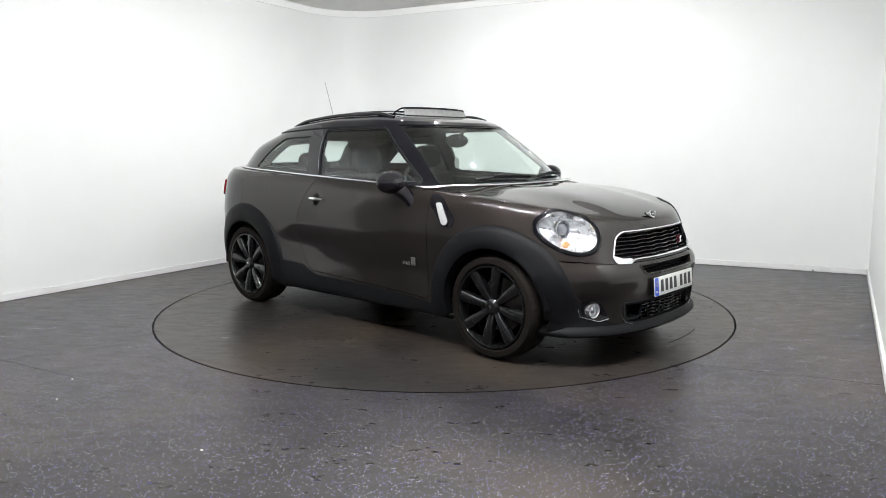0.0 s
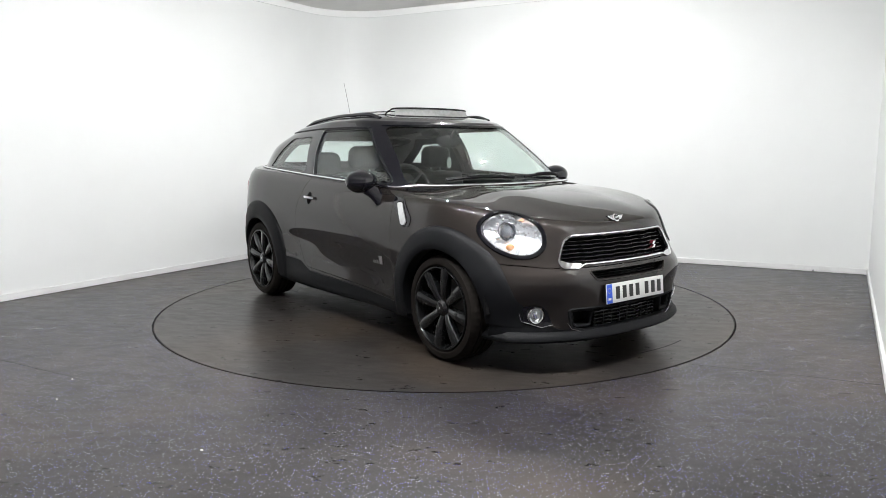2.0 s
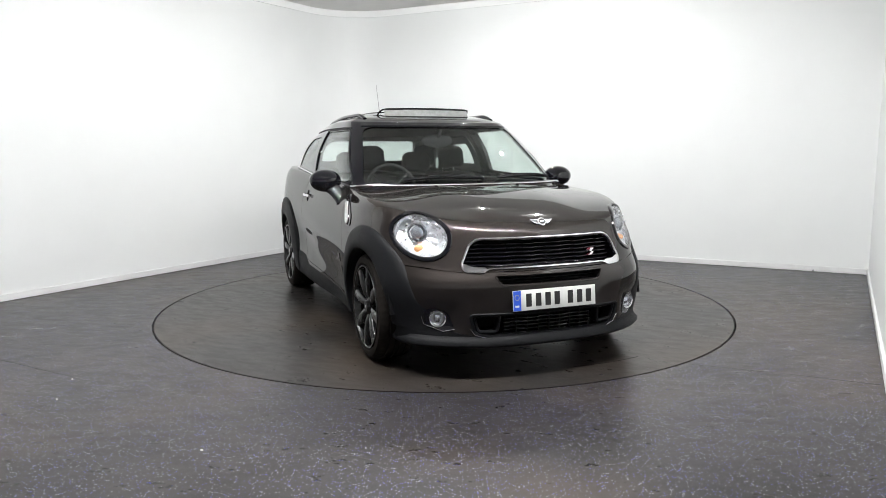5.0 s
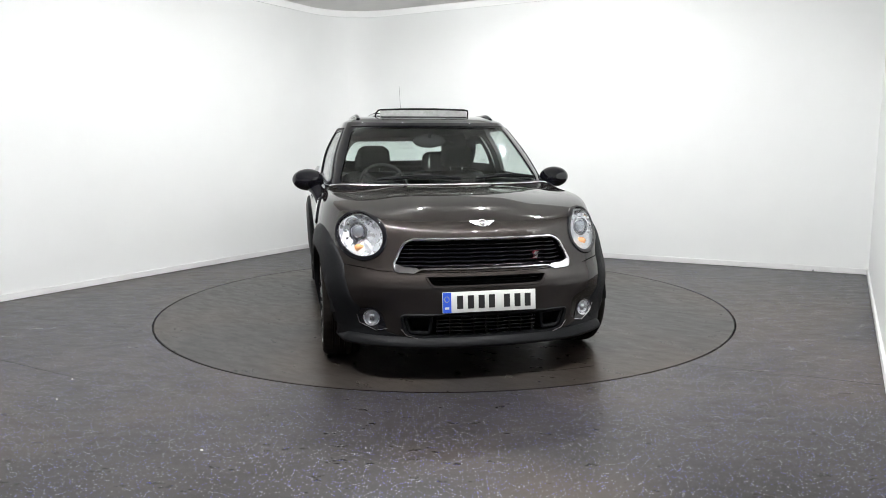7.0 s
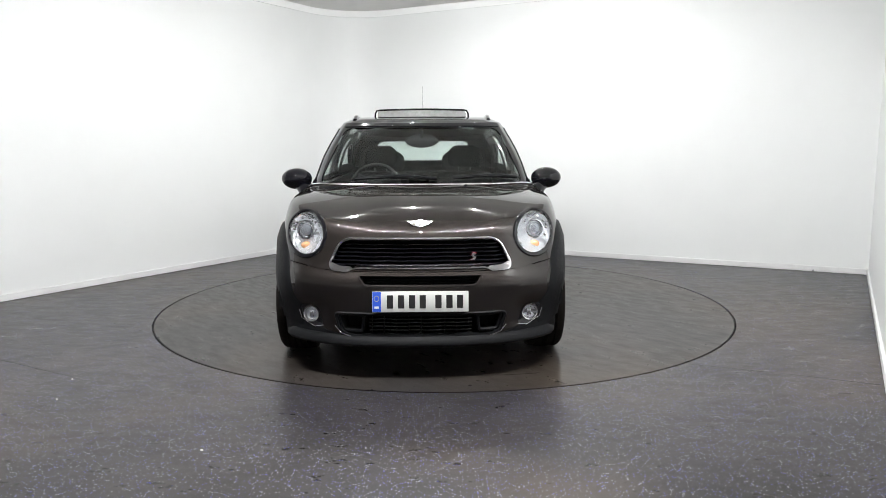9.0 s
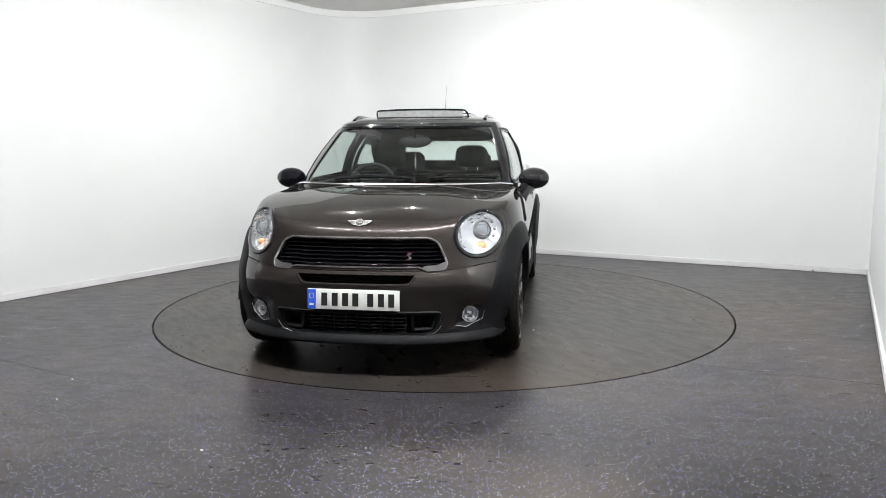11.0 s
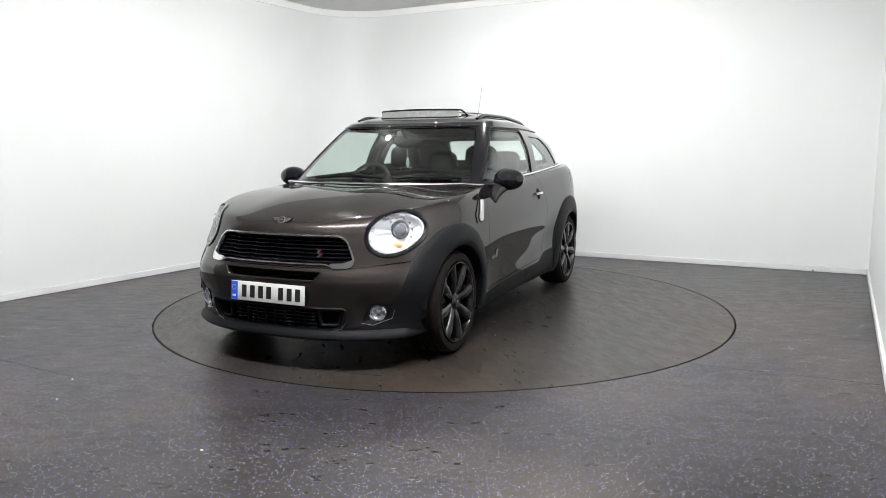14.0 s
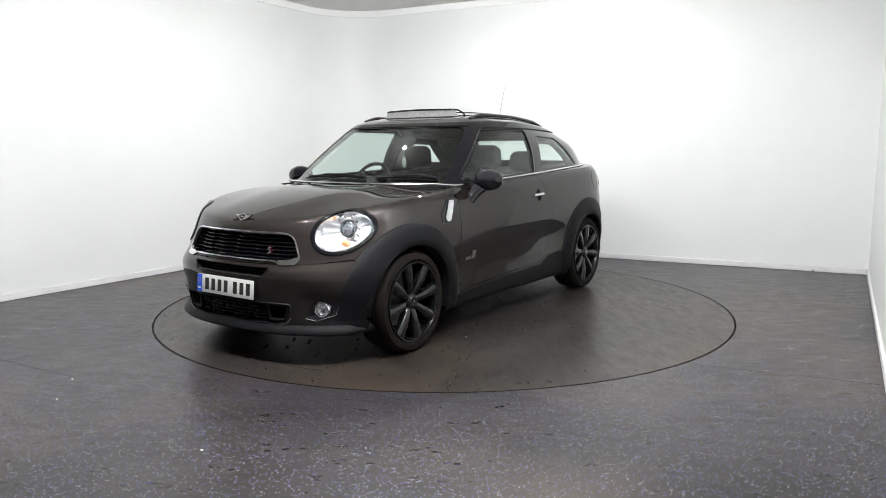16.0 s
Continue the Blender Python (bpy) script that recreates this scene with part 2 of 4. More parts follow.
def run(name, pts, z0, z1, thick, material, label, kind="structure", smooth=40, out=1, setback=0.0):
    """A wall or strip along the floor plan, its inner face on pts, thickness outwards."""
    bm = bmesh.new()
    rings = []
    for i, p in enumerate(pts):
        a, b = pts[max(i - 1, 0)], pts[min(i + 1, len(pts) - 1)]
        t = (b - a).normalized()
        nrm = Vector((-t.y, t.x)) * out
        q, o = p + nrm * setback, p + nrm * (setback + thick)
        rings.append([bm.verts.new((*q, z0)), bm.verts.new((*q, z1)), bm.verts.new((*o, z1)), bm.verts.new((*o, z0))])
    for a, b in zip(rings, rings[1:]):
        for j in range(4):
            bm.faces.new((a[j], b[j], b[(j + 1) % 4], a[(j + 1) % 4]))
    bm.faces.new(rings[0])
    bm.faces.new(rings[-1][::-1])
    bmesh.ops.recalc_face_normals(bm, faces=bm.faces)
    return tagged(mesh_ob(name, bm, material, smooth), label, "", "", kind)


left_line = [LEFT_END, FILLET[0]]
back_line = [FILLET[-1], BACK_END]
right_line = [BACK_END, RIGHT_END]
run("wall_left", left_line + FILLET[1:8], 0, CEIL, 0.12, WALL, "smooth white wall panel with a rounded corner")
run("wall_back", FILLET[7:] + [BACK_END], 0, CEIL, 0.12, WALL, "smooth white wall panel behind the turntable")
run("wall_right", right_line, 0, CEIL, 0.12, WALL, "smooth white wall panel at the side")
# unseen walls added to close the room and bounce light forwards
UNSEEN_SIDE = [RIGHT_END, Vector((3.4, -3.55)), Vector((3.4, -8.5))]
UNSEEN_BEHIND = [Vector((3.4, -8.5)), Vector((-8.0, -8.5)), Vector((-8.0, -1.6)), LEFT_END]
run("wall_unseen_side", UNSEEN_SIDE, 0, CEIL, 0.12, BOUNCE_WALL, "plain pale unseen wall added to bounce light at the side")
run("wall_unseen_behind", UNSEEN_BEHIND, 0, CEIL, 0.12, BOUNCE_WALL, "plain pale unseen wall added to bounce light from behind the camera")
for nm, line in (("baseboard_left", left_line + FILLET[1:8]), ("baseboard_back", FILLET[7:] + [BACK_END]), ("baseboard_right", right_line)):
    run(nm, line, 0.004, 0.058, 0.016, TRIM, "low white skirting board along the wall", setback=-0.016)
for nm, line in (("trim_left", left_line + FILLET[1:8]), ("trim_back", FILLET[7:] + [BACK_END]), ("trim_right", right_line)):
    run(nm, line, 2.965, 3.044, 0.014, GLOSS_TRIM, "white strip along the top of the wall", setback=-0.014)
PLAN = [LEFT_END] + FILLET + [BACK_END, RIGHT_END] + UNSEEN_SIDE[1:] + UNSEEN_BEHIND[1:3]
mid = Vector((-1, -2))
tagged(mesh_ob("ceiling", prism([tuple(p + (p - mid).normalized() * 0.15) for p in PLAN], "z", CEIL, CEIL + 0.1), CEILING, 0), "pale grey painted ceiling", "", "", "structure")


def floor_sheet():
    """The floor with a round hole for the turntable."""
    bm = bmesh.new()
    n = 160
    inner, outer, low = [], [], []
    for i in range(n):
        a = 2 * math.pi * i / n
        c, s = math.cos(a), math.sin(a)
        k = 1 / max(abs(c) / 10.0, abs(s) / 9.5)
        inner.append(bm.verts.new((2.271 * c, 2.271 * s, 0)))
        outer.append(bm.verts.new((k * c, k * s, 0)))
        low.append(bm.verts.new((2.271 * c, 2.271 * s, -0.05)))
    for i in range(n):
        j = (i + 1) % n
        bm.faces.new((inner[i], outer[i], outer[j], inner[j]))
        bm.faces.new((low[i], inner[i], inner[j], low[j]))
    bmesh.ops.recalc_face_normals(bm, faces=bm.faces)
    return bm


tagged(mesh_ob("floor", floor_sheet(), FLOOR, 30), "dark grey vinyl floor with pale and blue flecks", "", "", "structure")
bm = bmesh.new()
bmesh.ops.create_cone(bm, cap_ends=True, segments=96, radius1=2.5, radius2=2.5, depth=0.02, matrix=Matrix.Translation((0, 0, -0.08)))
tagged(mesh_ob("floor_pit", bm, GAP, 30), "dark pit under the turntable", "", "", "structure")

bm = bmesh.new()
bmesh.ops.create_cone(bm, cap_ends=True, segments=160, radius1=2.259, radius2=2.259, depth=0.06, matrix=Matrix.Translation((0, 0, -0.03)))
turntable = tagged(mesh_ob("turntable", bm, DISC, 30), "large round dark vinyl turntable flush with the floor", "turntable", "", "thing")


# ---- downlights: an arc before the turntable, and fill lamps added behind it ----
def downlight():
    lamp = new("downlight")
    bm = lathe([(0.062, 0.0), (0.075, 0.0), (0.078, 0.006), (0.062, 0.008)], 24)
    bmesh.ops.rotate(bm, verts=bm.verts, matrix=Matrix.Rotation(radians(-90), 3, "X"))
    part("bezel", bm, TRIM, lamp, "white ring")
    part("lens", ball((0, 0, 0.0), (0.024, 0.024, 0.024), 16, 10), GLOW, lamp, "bright domed LED lens", 60)
    return tagged(lamp, "small round white LED downlight of the front arc and rear fill", "ceiling light", "ring of ceiling lights")


first_light = downlight()
FRONT, REAR_FILL = 12, 4


def light_place(a, ring=RING):
    a = radians(a)
    return pose(ring * math.cos(a) + 0.12, ring * math.sin(a) - 0.75, CEIL - 0.006)


first_light.matrix_basis = light_place(212)
for i in range(1, FRONT):
    copy_thing(first_light, light_place(212 + 96 * i / (FRONT - 1)))
# added fill lamps over the rear half, to brighten the far wall corner
for i in range(REAR_FILL):
    copy_thing(first_light, light_place(48 + 84 * i / (REAR_FILL - 1), 1.8))

# ---- the car: x forwards, y to its left, on the ground between the axles ----
AXLE, WHEEL_Z = 1.2975, 0.325
from mathutils.bvhtree import BVHTree
from mathutils.interpolate import poly_3d_calc


def belt(x):
    return 1.008 + (0.79 - x) * 0.044


def plan_half(xf, xr, w, x0f, x0r, pf, pr, nf=26, ns=44, nr=16):
    """Half an outline seen from above, from the nose to the tail."""
    pts = []
    for i in range(nf):
        a = math.pi / 2 * i / nf
        pts.append((x0f + (xf - x0f) * math.cos(a) ** (2 / pf), w * math.sin(a) ** (2 / pf)))
    for i in range(ns):
        pts.append((x0f + (x0r - x0f) * i / ns, w))
    for i in range(nr + 1):
        a = math.pi / 2 * (1 - i / nr)
        pts.append((x0r + (xr - x0r) * max(math.cos(a), 0) ** (2 / pr), w * max(math.sin(a), 0) ** (2 / pr)))
    pts[0], pts[-1] = (xf, 0.0), (xr, 0.0)
    return pts


def spline_rows(rows, steps):
    """Rows of points joined by smooth curves; steps: pieces between each two rows."""
    out = []
    for j in range(len(rows) - 1):
        p0, p1, p2, p3 = (rows[min(max(j + k, 0), len(rows) - 1)] for k in (-1, 0, 1, 2))
        for i in range(steps):
            t = i / steps
            f = (-0.5 * t ** 3 + t * t - 0.5 * t, 1.5 * t ** 3 - 2.5 * t * t + 1, -1.5 * t ** 3 + 2 * t * t + 0.5 * t, 0.5 * t ** 3 - 0.5 * t * t)
            out.append(p0 * f[0] + p1 * f[1] + p2 * f[2] + p3 * f[3])
    out.append(rows[-1])
    return out


def surface(rows, bm=None, closed=True):
    """Rows (arrays of half-outline points, y >= 0) as a mirrored sheet."""
    bm = bm or bmesh.new()
    grid = []
    for r in rows:
        full = [tuple(p) for p in r] + [(p[0], -p[1], p[2]) for p in (r[1:-1][::-1] if closed else r[1:][::-1])]
        grid.append([bm.verts.new(p) for p in full])
    n = len(grid[0])
    for a, b in zip(grid, grid[1:]):
        for i in range(n):
            bm.faces.new((a[i], a[(i + 1) % n], b[(i + 1) % n], b[i]))
    return bm


def solid(bm, thick):
    """A sheet made into a closed skin of that thickness, inwards."""
    bm = bm.copy()
    bm.normal_update()
    inner = {v: bm.verts.new(v.co - v.normal * thick) for v in list(bm.verts)}
    faces = list(bm.faces)
    for e in [e for e in bm.edges if e.is_boundary]:
        l = e.link_loops[0]
        a, b = l.vert, l.link_loop_next.vert
        bm.faces.new((b, a, inner[a], inner[b]))
    for f in faces:
        bm.faces.new([inner[v] for v in reversed(f.verts)])
    return bm


class Skin:
    """A smooth sheet: gives places on it and passes on its shading."""

    def __init__(self, bm):
        bm.normal_update()
        self.tree = BVHTree.FromBMesh(bm)
        bm.faces.ensure_lookup_table()
        self.polys = [([v.co.copy() for v in f.verts], [v.normal.copy() for v in f.verts]) for f in bm.faces]

    def front(self, y, z, x=4.0):
        hit = self.tree.ray_cast(Vector((x, y, z)), Vector((-1, 0, 0)))
        return hit[0], self.shade(hit[0], hit[2])

    def side(self, x, z, sign):
        hit = self.tree.ray_cast(Vector((x, 3 * sign, z)), Vector((0, -sign, 0)))
        return (hit[0], self.shade(hit[0], hit[2])) if hit[0] else (None, None)

    def top(self, x, y):
        hit = self.tree.ray_cast(Vector((x, y, 3)), Vector((0, 0, -1)))
        return hit[0], self.shade(hit[0], hit[2])

    def shade(self, p, index):
        co, no = self.polys[index]
        w = poly_3d_calc(co, p)
        n = Vector((0, 0, 0))
        for a, b in zip(no, w):
            n += a * b
        return n.normalized()

    def pass_on(self, ob):
        me = ob.data
        loops = [None] * len(me.loops)
        cache = {}
        for poly in me.polygons:
            for li in poly.loop_indices:
                vi = me.loops[li].vertex_index
                if vi not in cache:
                    p, _, index, d = self.tree.find_nearest(me.vertices[vi].co)
                    cache[vi] = self.shade(p, index)
                n = cache[vi]
                k = n.dot(poly.normal)
                loops[li] = n if k > 0.55 else (-n if k < -0.8 else poly.normal)
        me.normals_split_custom_set(loops)


def body_sheet():
    spec = [  # nose x, tail x, half width, z at the nose, z at the side (None: follows the belt), where the nose begins to round
        (1.88, -1.88, 0.80, 0.19, 0.19, 1.29), (2.00, -1.98, 0.865, 0.205, 0.205, 1.29), (2.022, -2.03, 0.880, 0.30, 0.30, 1.29), (2.036, -2.05, 0.886, 0.44, 0.44, 1.29),
        (2.036, -2.05, 0.889, 0.545, 0.56, 1.25), (2.002, -2.05, 0.890, 0.615, 0.66, 1.17), (1.966, -2.045, 0.890, 0.70, 0.76, 1.12), (1.947, -2.03, 0.878, 0.775, 0.86, 1.04), (1.915, -2.01, 0.852, 0.832, 0.955, 1.0), (1.87, -1.95, 0.815, 0.862, None, 1.0)]
    rows = []
    for xf, xr, w, zf, zs, pf in spec:
        row = []
        for x, y in plan_half(xf, xr, w, pf, -1.15, 2.5, 3.15, 40):
            t = min(max((x - 1.0) / (xf - 1.0), 0), 1)
            side = belt(x) - 0.006 if zs is None else zs + max(0, (zs - 0.7)) * 0.35 * min(max((0.5 - x) / 2.0, 0), 1)
            k = t ** 2.2
            z = side + (zf - side) * k
            # the flanks draw in a little between the wheels, low down
            d = z - 0.475 + 0.09 * x
            reach = 0.135 if d > 0 else 0.135 + 0.22 * min(max((x + 0.35) / 0.8, 0), 1)
            waist = 0.046 * math.exp(-((x + 0.02) / 0.8) ** 6) * math.exp(-(d / reach) ** 2)
            row.append((x, y * (1 - waist), z))
        rows.append(np.array(row))
    return rows


BODY_ROWS = spline_rows(body_sheet(), 6)
TOP_ROW = BODY_ROWS[-1]
COWL_X = 0.80


def bonnet_rows():
    """From the top edge of the nose in to the foot of the windscreen."""
    ring = np.array([p for p in TOP_ROW if p[0] >= COWL_X])
    foot = np.array((0.82, 0.0, 1.022))
    rows = []
    for k in range(15):
        s = 1 - (k / 14) ** 1.35
        row = ring * s + foot * (1 - s)
        row[:, 2] = ring[:, 2] + (foot[2] - ring[:, 2]) * (1 - s ** 2.3)
        # a shallow raised dome along the middle, over the engine
        fade = min(1, (1 - s) * 7)
        ridge = 0.30 + 0.16 * np.clip((1.9 - row[:, 0]) / 0.9, 0, 1)
        step = np.clip((ridge + 0.03 - np.abs(row[:, 1])) / 0.05, 0, 1)
        row[:, 2] += 0.018 * fade * step * step * (3 - 2 * step) * min(1, s * 2.5)
        rows.append(row)
    return rows


def body_surface():
    bm = surface(BODY_ROWS)
    rows = bonnet_rows()
    grid = []
    for r in rows[:-1]:
        grid.append([bm.verts.new((p[0], -p[1], p[2])) for p in r[1:][::-1]] + [bm.verts.new(tuple(p)) for p in r])
    tip = bm.verts.new(tuple(rows[-1][0]))
    for a, b in zip(grid, grid[1:]):
        for i in range(len(a) - 1):
            bm.faces.new((a[i], a[i + 1], b[i + 1], b[i]))
    for i in range(len(grid[-1]) - 1):
        bm.faces.new((grid[-1][i], grid[-1][i + 1], tip))
    bmesh.ops.remove_doubles(bm, verts=bm.verts, dist=0.0004)
    bmesh.ops.recalc_face_normals(bm, faces=bm.faces)
    bm.normal_update()
    if sum(f.normal.dot(f.calc_center_median() - Vector((0, 0, 0.6))) for f in bm.faces) < 0:
        bmesh.ops.reverse_faces(bm, faces=bm.faces)
    # the hollows round the fog lamps, and the swell of the bumper above them
    for v in bm.verts:
        if v.co.x > 1.3 and v.co.z < 0.66:
            y, z = abs(v.co.y), v.co.z
            hollow = 0.026 * math.exp(-((y - 0.635) / 0.105) ** 4) * math.exp(-((z - 0.352) / 0.080) ** 4)
            swell = 0.010 * math.exp(-((z - 0.535) / 0.055) ** 2) * min(max((y - 0.28) / 0.15, 0), 1) * min(max((1.75 - v.co.x) / -0.12, 0), 1)
            v.co += v.normal * (swell - hollow)
    # round the edge between the flanks and the bonnet
    near = [v for v in bm.verts if v.co.x > 0.86 and v.co.z > 0.74 and not v.is_boundary]
    for _ in range(14):
        bmesh.ops.smooth_vert(bm, verts=near, factor=0.5, use_axis_x=True, use_axis_y=True, use_axis_z=True)
    bm.normal_update()
    return bm


def cabin_rows():
    spec = [  # nose x, tail x, half width, front and rear centres of curvature, rule for z
        (0.965, -1.88, 0.806, 0.50, -1.05, lambda x: belt(x) - 0.02),
        (0.685, -1.65, 0.752, 0.22, -0.98, lambda x: belt(x) + 0.195 - 0.02 * max(0, -x - 0.8)),
        (0.375, -1.39, 0.648, -0.02, -0.90, lambda x: 1.447 - 0.07 * max(0, (-x - 0.4)) ** 1.5 - 0.03 * max(0, x)),
        (0.30, -1.33, 0.602, -0.06, -0.86, lambda x: 1.494 - 0.09 * max(0, (-x - 0.4)) ** 1.5 - 0.06 * max(0, x)),
        (0.16, -1.10, 0.49, -0.12, -0.76, lambda x: 1.523 - 0.09 * max(0, (-x - 0.4)) ** 1.5 - 0.08 * max(0, x)),
        (-0.1, -0.9, 0.25, -0.2, -0.7, lambda x: 1.538 - 0.07 * max(0, (-x - 0.4)) ** 1.5)]
    rows = []
    for xf, xr, w, a, b, zed in spec:
        rows.append(np.array([(x, y * (1 - 0.075 * min(max((-x - 0.45) / 1.1, 0), 1)), zed(x)) for x, y in plan_half(xf, xr, w, a, b, 3.1, 3.3)]))
    rows.append(rows[-1] * np.array((1.0, 0.02, 1.0)) + np.array((0, 0, 0.005)))
    return rows


def cabin_surface():
    rows = spline_rows(cabin_rows(), 6)
    bm = surface(rows)
    n = len(rows[-1])
    bm.verts.ensure_lookup_table()
    bmesh.ops.holes_fill(bm, edges=[e for e in bm.edges if e.is_boundary and e.verts[0].co.z > 1.45 and e.verts[1].co.z > 1.45], sides=0)
    bmesh.ops.recalc_face_normals(bm, faces=bm.faces)
    bm.normal_update()
    if sum(f.normal.dot(f.calc_center_median() - Vector((-0.4, 0, 1.1))) for f in bm.faces) < 0:
        bmesh.ops.reverse_faces(bm, faces=bm.faces)
    return bm


car = tagged(new("car"), "dark warm-grey metallic three-door car with black roof and arches", "car", "", "thing")
body_bm = body_surface()
BODY = Skin(body_bm)
cabin_bm = cabin_surface()
CABIN_SKIN = Skin(cabin_bm)

# outlines in the side view (x, z) and in the front view (y, z)
DOOR_GLASS = [(0.635, 1.052), (0.165, 1.412), (-0.46, 1.408), (-0.40, 1.085)]
REAR_GLASS = [(-0.56, 1.105), (-0.635, 1.375), (-1.00, 1.362), (-1.32, 1.130)]
SCREEN = [(-0.725, 1.035), (-0.585, 1.432), (0.585, 1.432), (0.725, 1.035)]
BACK_LIGHT = [(-0.52, 1.15), (-0.44, 1.345), (0.44, 1.345), (0.52, 1.15)]
GRILLE = [(-0.40, 0.782), (-0.45, 0.755), (-0.505, 0.645), (-0.495, 0.608), (-0.40, 0.603), (-0.36, 0.624), (0.36, 0.624), (0.40, 0.603), (0.495, 0.608), (0.505, 0.645), (0.45, 0.755), (0.40, 0.782)]
SLOT = [(-0.345, 0.588), (-0.305, 0.533), (0.305, 0.533), (0.345, 0.588)]
INTAKE = [(-0.48, 0.378), (-0.45, 0.262), (-0.38, 0.242), (0.38, 0.242), (0.45, 0.262), (0.48, 0.378)]
LAMP_C, LAMP_R = (0.666, 0.793), (0.122, 0.119)
FOG_C = (0.623, 0.347)
DOOR = [(0.785, 0.30), (0.79, 1.2), (-0.36, 1.2), (-0.41, 1.06), (-0.56, 0.84), (-0.60, 0.70), (-0.60, 0.55), (-0.50, 0.40), (-0.44, 0.36)]
LOWER = [(-2.3, 0.1), (-2.3, 0.36), (-1.7, 0.40), (-0.72, 0.405), (-0.55, 0.395), (-0.47, 0.36), (-0.40, 0.335), (0.78, 0.285), (1.0, 0.28), (1.6, 0.42), (1.80, 0.425), (1.845, 0.34), (1.90, 0.28), (1.96, 0.252), (2.3, 0.236), (2.3, 0.1)]
BUMPER = [(1.5, 0.1), (1.5, 0.60), (1.62, 0.638), (1.8, 0.628), (1.9, 0.612), (2.3, 0.60), (2.3, 0.1)]


def body_cutters():
    bm = bmesh.new()
    for x in (AXLE, -AXLE):
        for s in (1, -1):
            poly = oval(x, WHEEL_Z + 0.005, 0.375, 0.375, 40)
            prism(poly, "y", 0.5 * s, 1.1 * s, bm)
    prism(rounded(GRILLE, 0.03), "x", 1.6, 2.4, bm)
    prism(rounded(SLOT, 0.02), "x", 1.6, 2.4, bm)
    prism(rounded(INTAKE, 0.03), "x", 1.6, 2.4, bm)
    for s in (1, -1):
        prism(oval(LAMP_C[0] * s, LAMP_C[1], *LAMP_R, 40), "x", 1.3, 2.4, bm)
        prism(oval(FOG_C[0] * s, FOG_C[1], 0.047, 0.047, 24), "x", 1.4, 2.4, bm)
    return bm


whole = carve(solid(body_bm, 0.016), body_cutters())
lower = prism(LOWER, "y", -1.2, 1.2)
sill_bm = carve(whole, lower, "INTERSECT")
upper = carve(whole, prism(grown(LOWER, 0.003), "y", -1.2, 1.2))
bump = prism(BUMPER, "y", -1.2, 1.2)
bumper_bm = carve(upper, prism(grown(BUMPER, -0.005), "y", -1.2, 1.2), "INTERSECT")
upper = carve(upper, bump)
doors = bmesh.new()
door_bms = []
for s in (1, -1):
    door_bms.append(carve(upper, prism(grown(rounded(DOOR, 0.05), -0.0035), "y", 0.55 * s, 1.1 * s), "INTERSECT"))
    prism(rounded(DOOR, 0.05), "y", 0.55 * s, 1.1 * s, doors)
shell_bm = carve(upper, doors)
body = part("body", shell_bm, PAINT, car, "dark warm-grey metallic body shell and bonnet")
BODY.pass_on(body)
bumper = part("front_bumper", bumper_bm, PAINT, car, "dark warm-grey painted bumper")
BODY.pass_on(bumper)
sill = part("sill_cladding", sill_bm, PLASTIC, car, "black plastic lower cladding")
BODY.pass_on(sill)
for b in door_bms:
    d = part("door", b, PAINT, car, "dark metallic car door")
    BODY.pass_on(d)



def shoulder():
    """The painted ledge between the flanks and the foot of the windows."""
    foot = [Vector(p) for p in cabin_rows()[0] if p[0] < 0.9]
    bm = bmesh.new()
    for s in (1, -1):
        rows = []
        for p in TOP_ROW:
            if p[0] > 0.86:
                continue
            a = Vector(p)
            b = min(foot, key=lambda q: (q - a).length)
            inn = b + (b - a) * 0.5
            rows.append([bm.verts.new((v.x, v.y * s, z)) for v, z in ((a, a.z - 0.001), (a.lerp(inn, 0.3), a.z + 0.008), (a.lerp(inn, 0.65), a.z + 0.012), (inn, a.z + 0.012))])
        for q, r in zip(rows, rows[1:]):
            for j in range(3):
                bm.faces.new((q[j], q[j + 1], r[j + 1], r[j]))
    bmesh.ops.remove_doubles(bm, verts=bm.verts, dist=0.0005)
    bmesh.ops.recalc_face_normals(bm, faces=bm.faces)
    if sum(f.normal.z for f in bm.faces) < 0:
        bmesh.ops.reverse_faces(bm, faces=bm.faces)
    return solid(bm, 0.006)


part("shoulder", shoulder(), PAINT, car, "painted ledge under the windows", 60)

# greenhouse: black pillars and roof, real panes in the openings
SUNROOF = [(0.10, -0.34), (0.10, 0.34), (-0.36, 0.36), (-0.36, -0.36)]


def glass_cutters(d):
    """One cutter for each opening."""
    out = []
    for s in (1, -1):
        out.append(("door_window", prism(grown(rounded(DOOR_GLASS, 0.03), d), "y", 0.45 * s, 1.1 * s)))
        out.append(("side_window", prism(grown(rounded(REAR_GLASS, 0.03), d), "y", 0.3 * s, 1.1 * s)))
    out.append(("windscreen", prism(grown(rounded(SCREEN, 0.06), d), "x", 0.05, 1.3)))
    out.append(("rear_window", prism(grown(rounded(BACK_LIGHT, 0.06), d), "x", -2.2, -1.05)))
    return out


cabin_bm2 = solid(cabin_bm, 0.03)
for nm, cut in glass_cutters(0.0):
    cabin_bm2 = carve(cabin_bm2, cut)
cabin_bm2 = carve(cabin_bm2, prism(rounded(SUNROOF, 0.05), "z", 1.3, 1.8))
cabin = part("cabin_shell", cabin_bm2, GLOSS_BLACK, car, "gloss black roof and window pillars")
CABIN_SKIN.pass_on(cabin)
inner = cabin_bm.copy()
inner.normal_update()
shift = {v: v.co - v.normal * 0.005 for v in inner.verts}
for v, c in shift.items():
    v.co = c
pane_bm = solid(inner, 0.004)
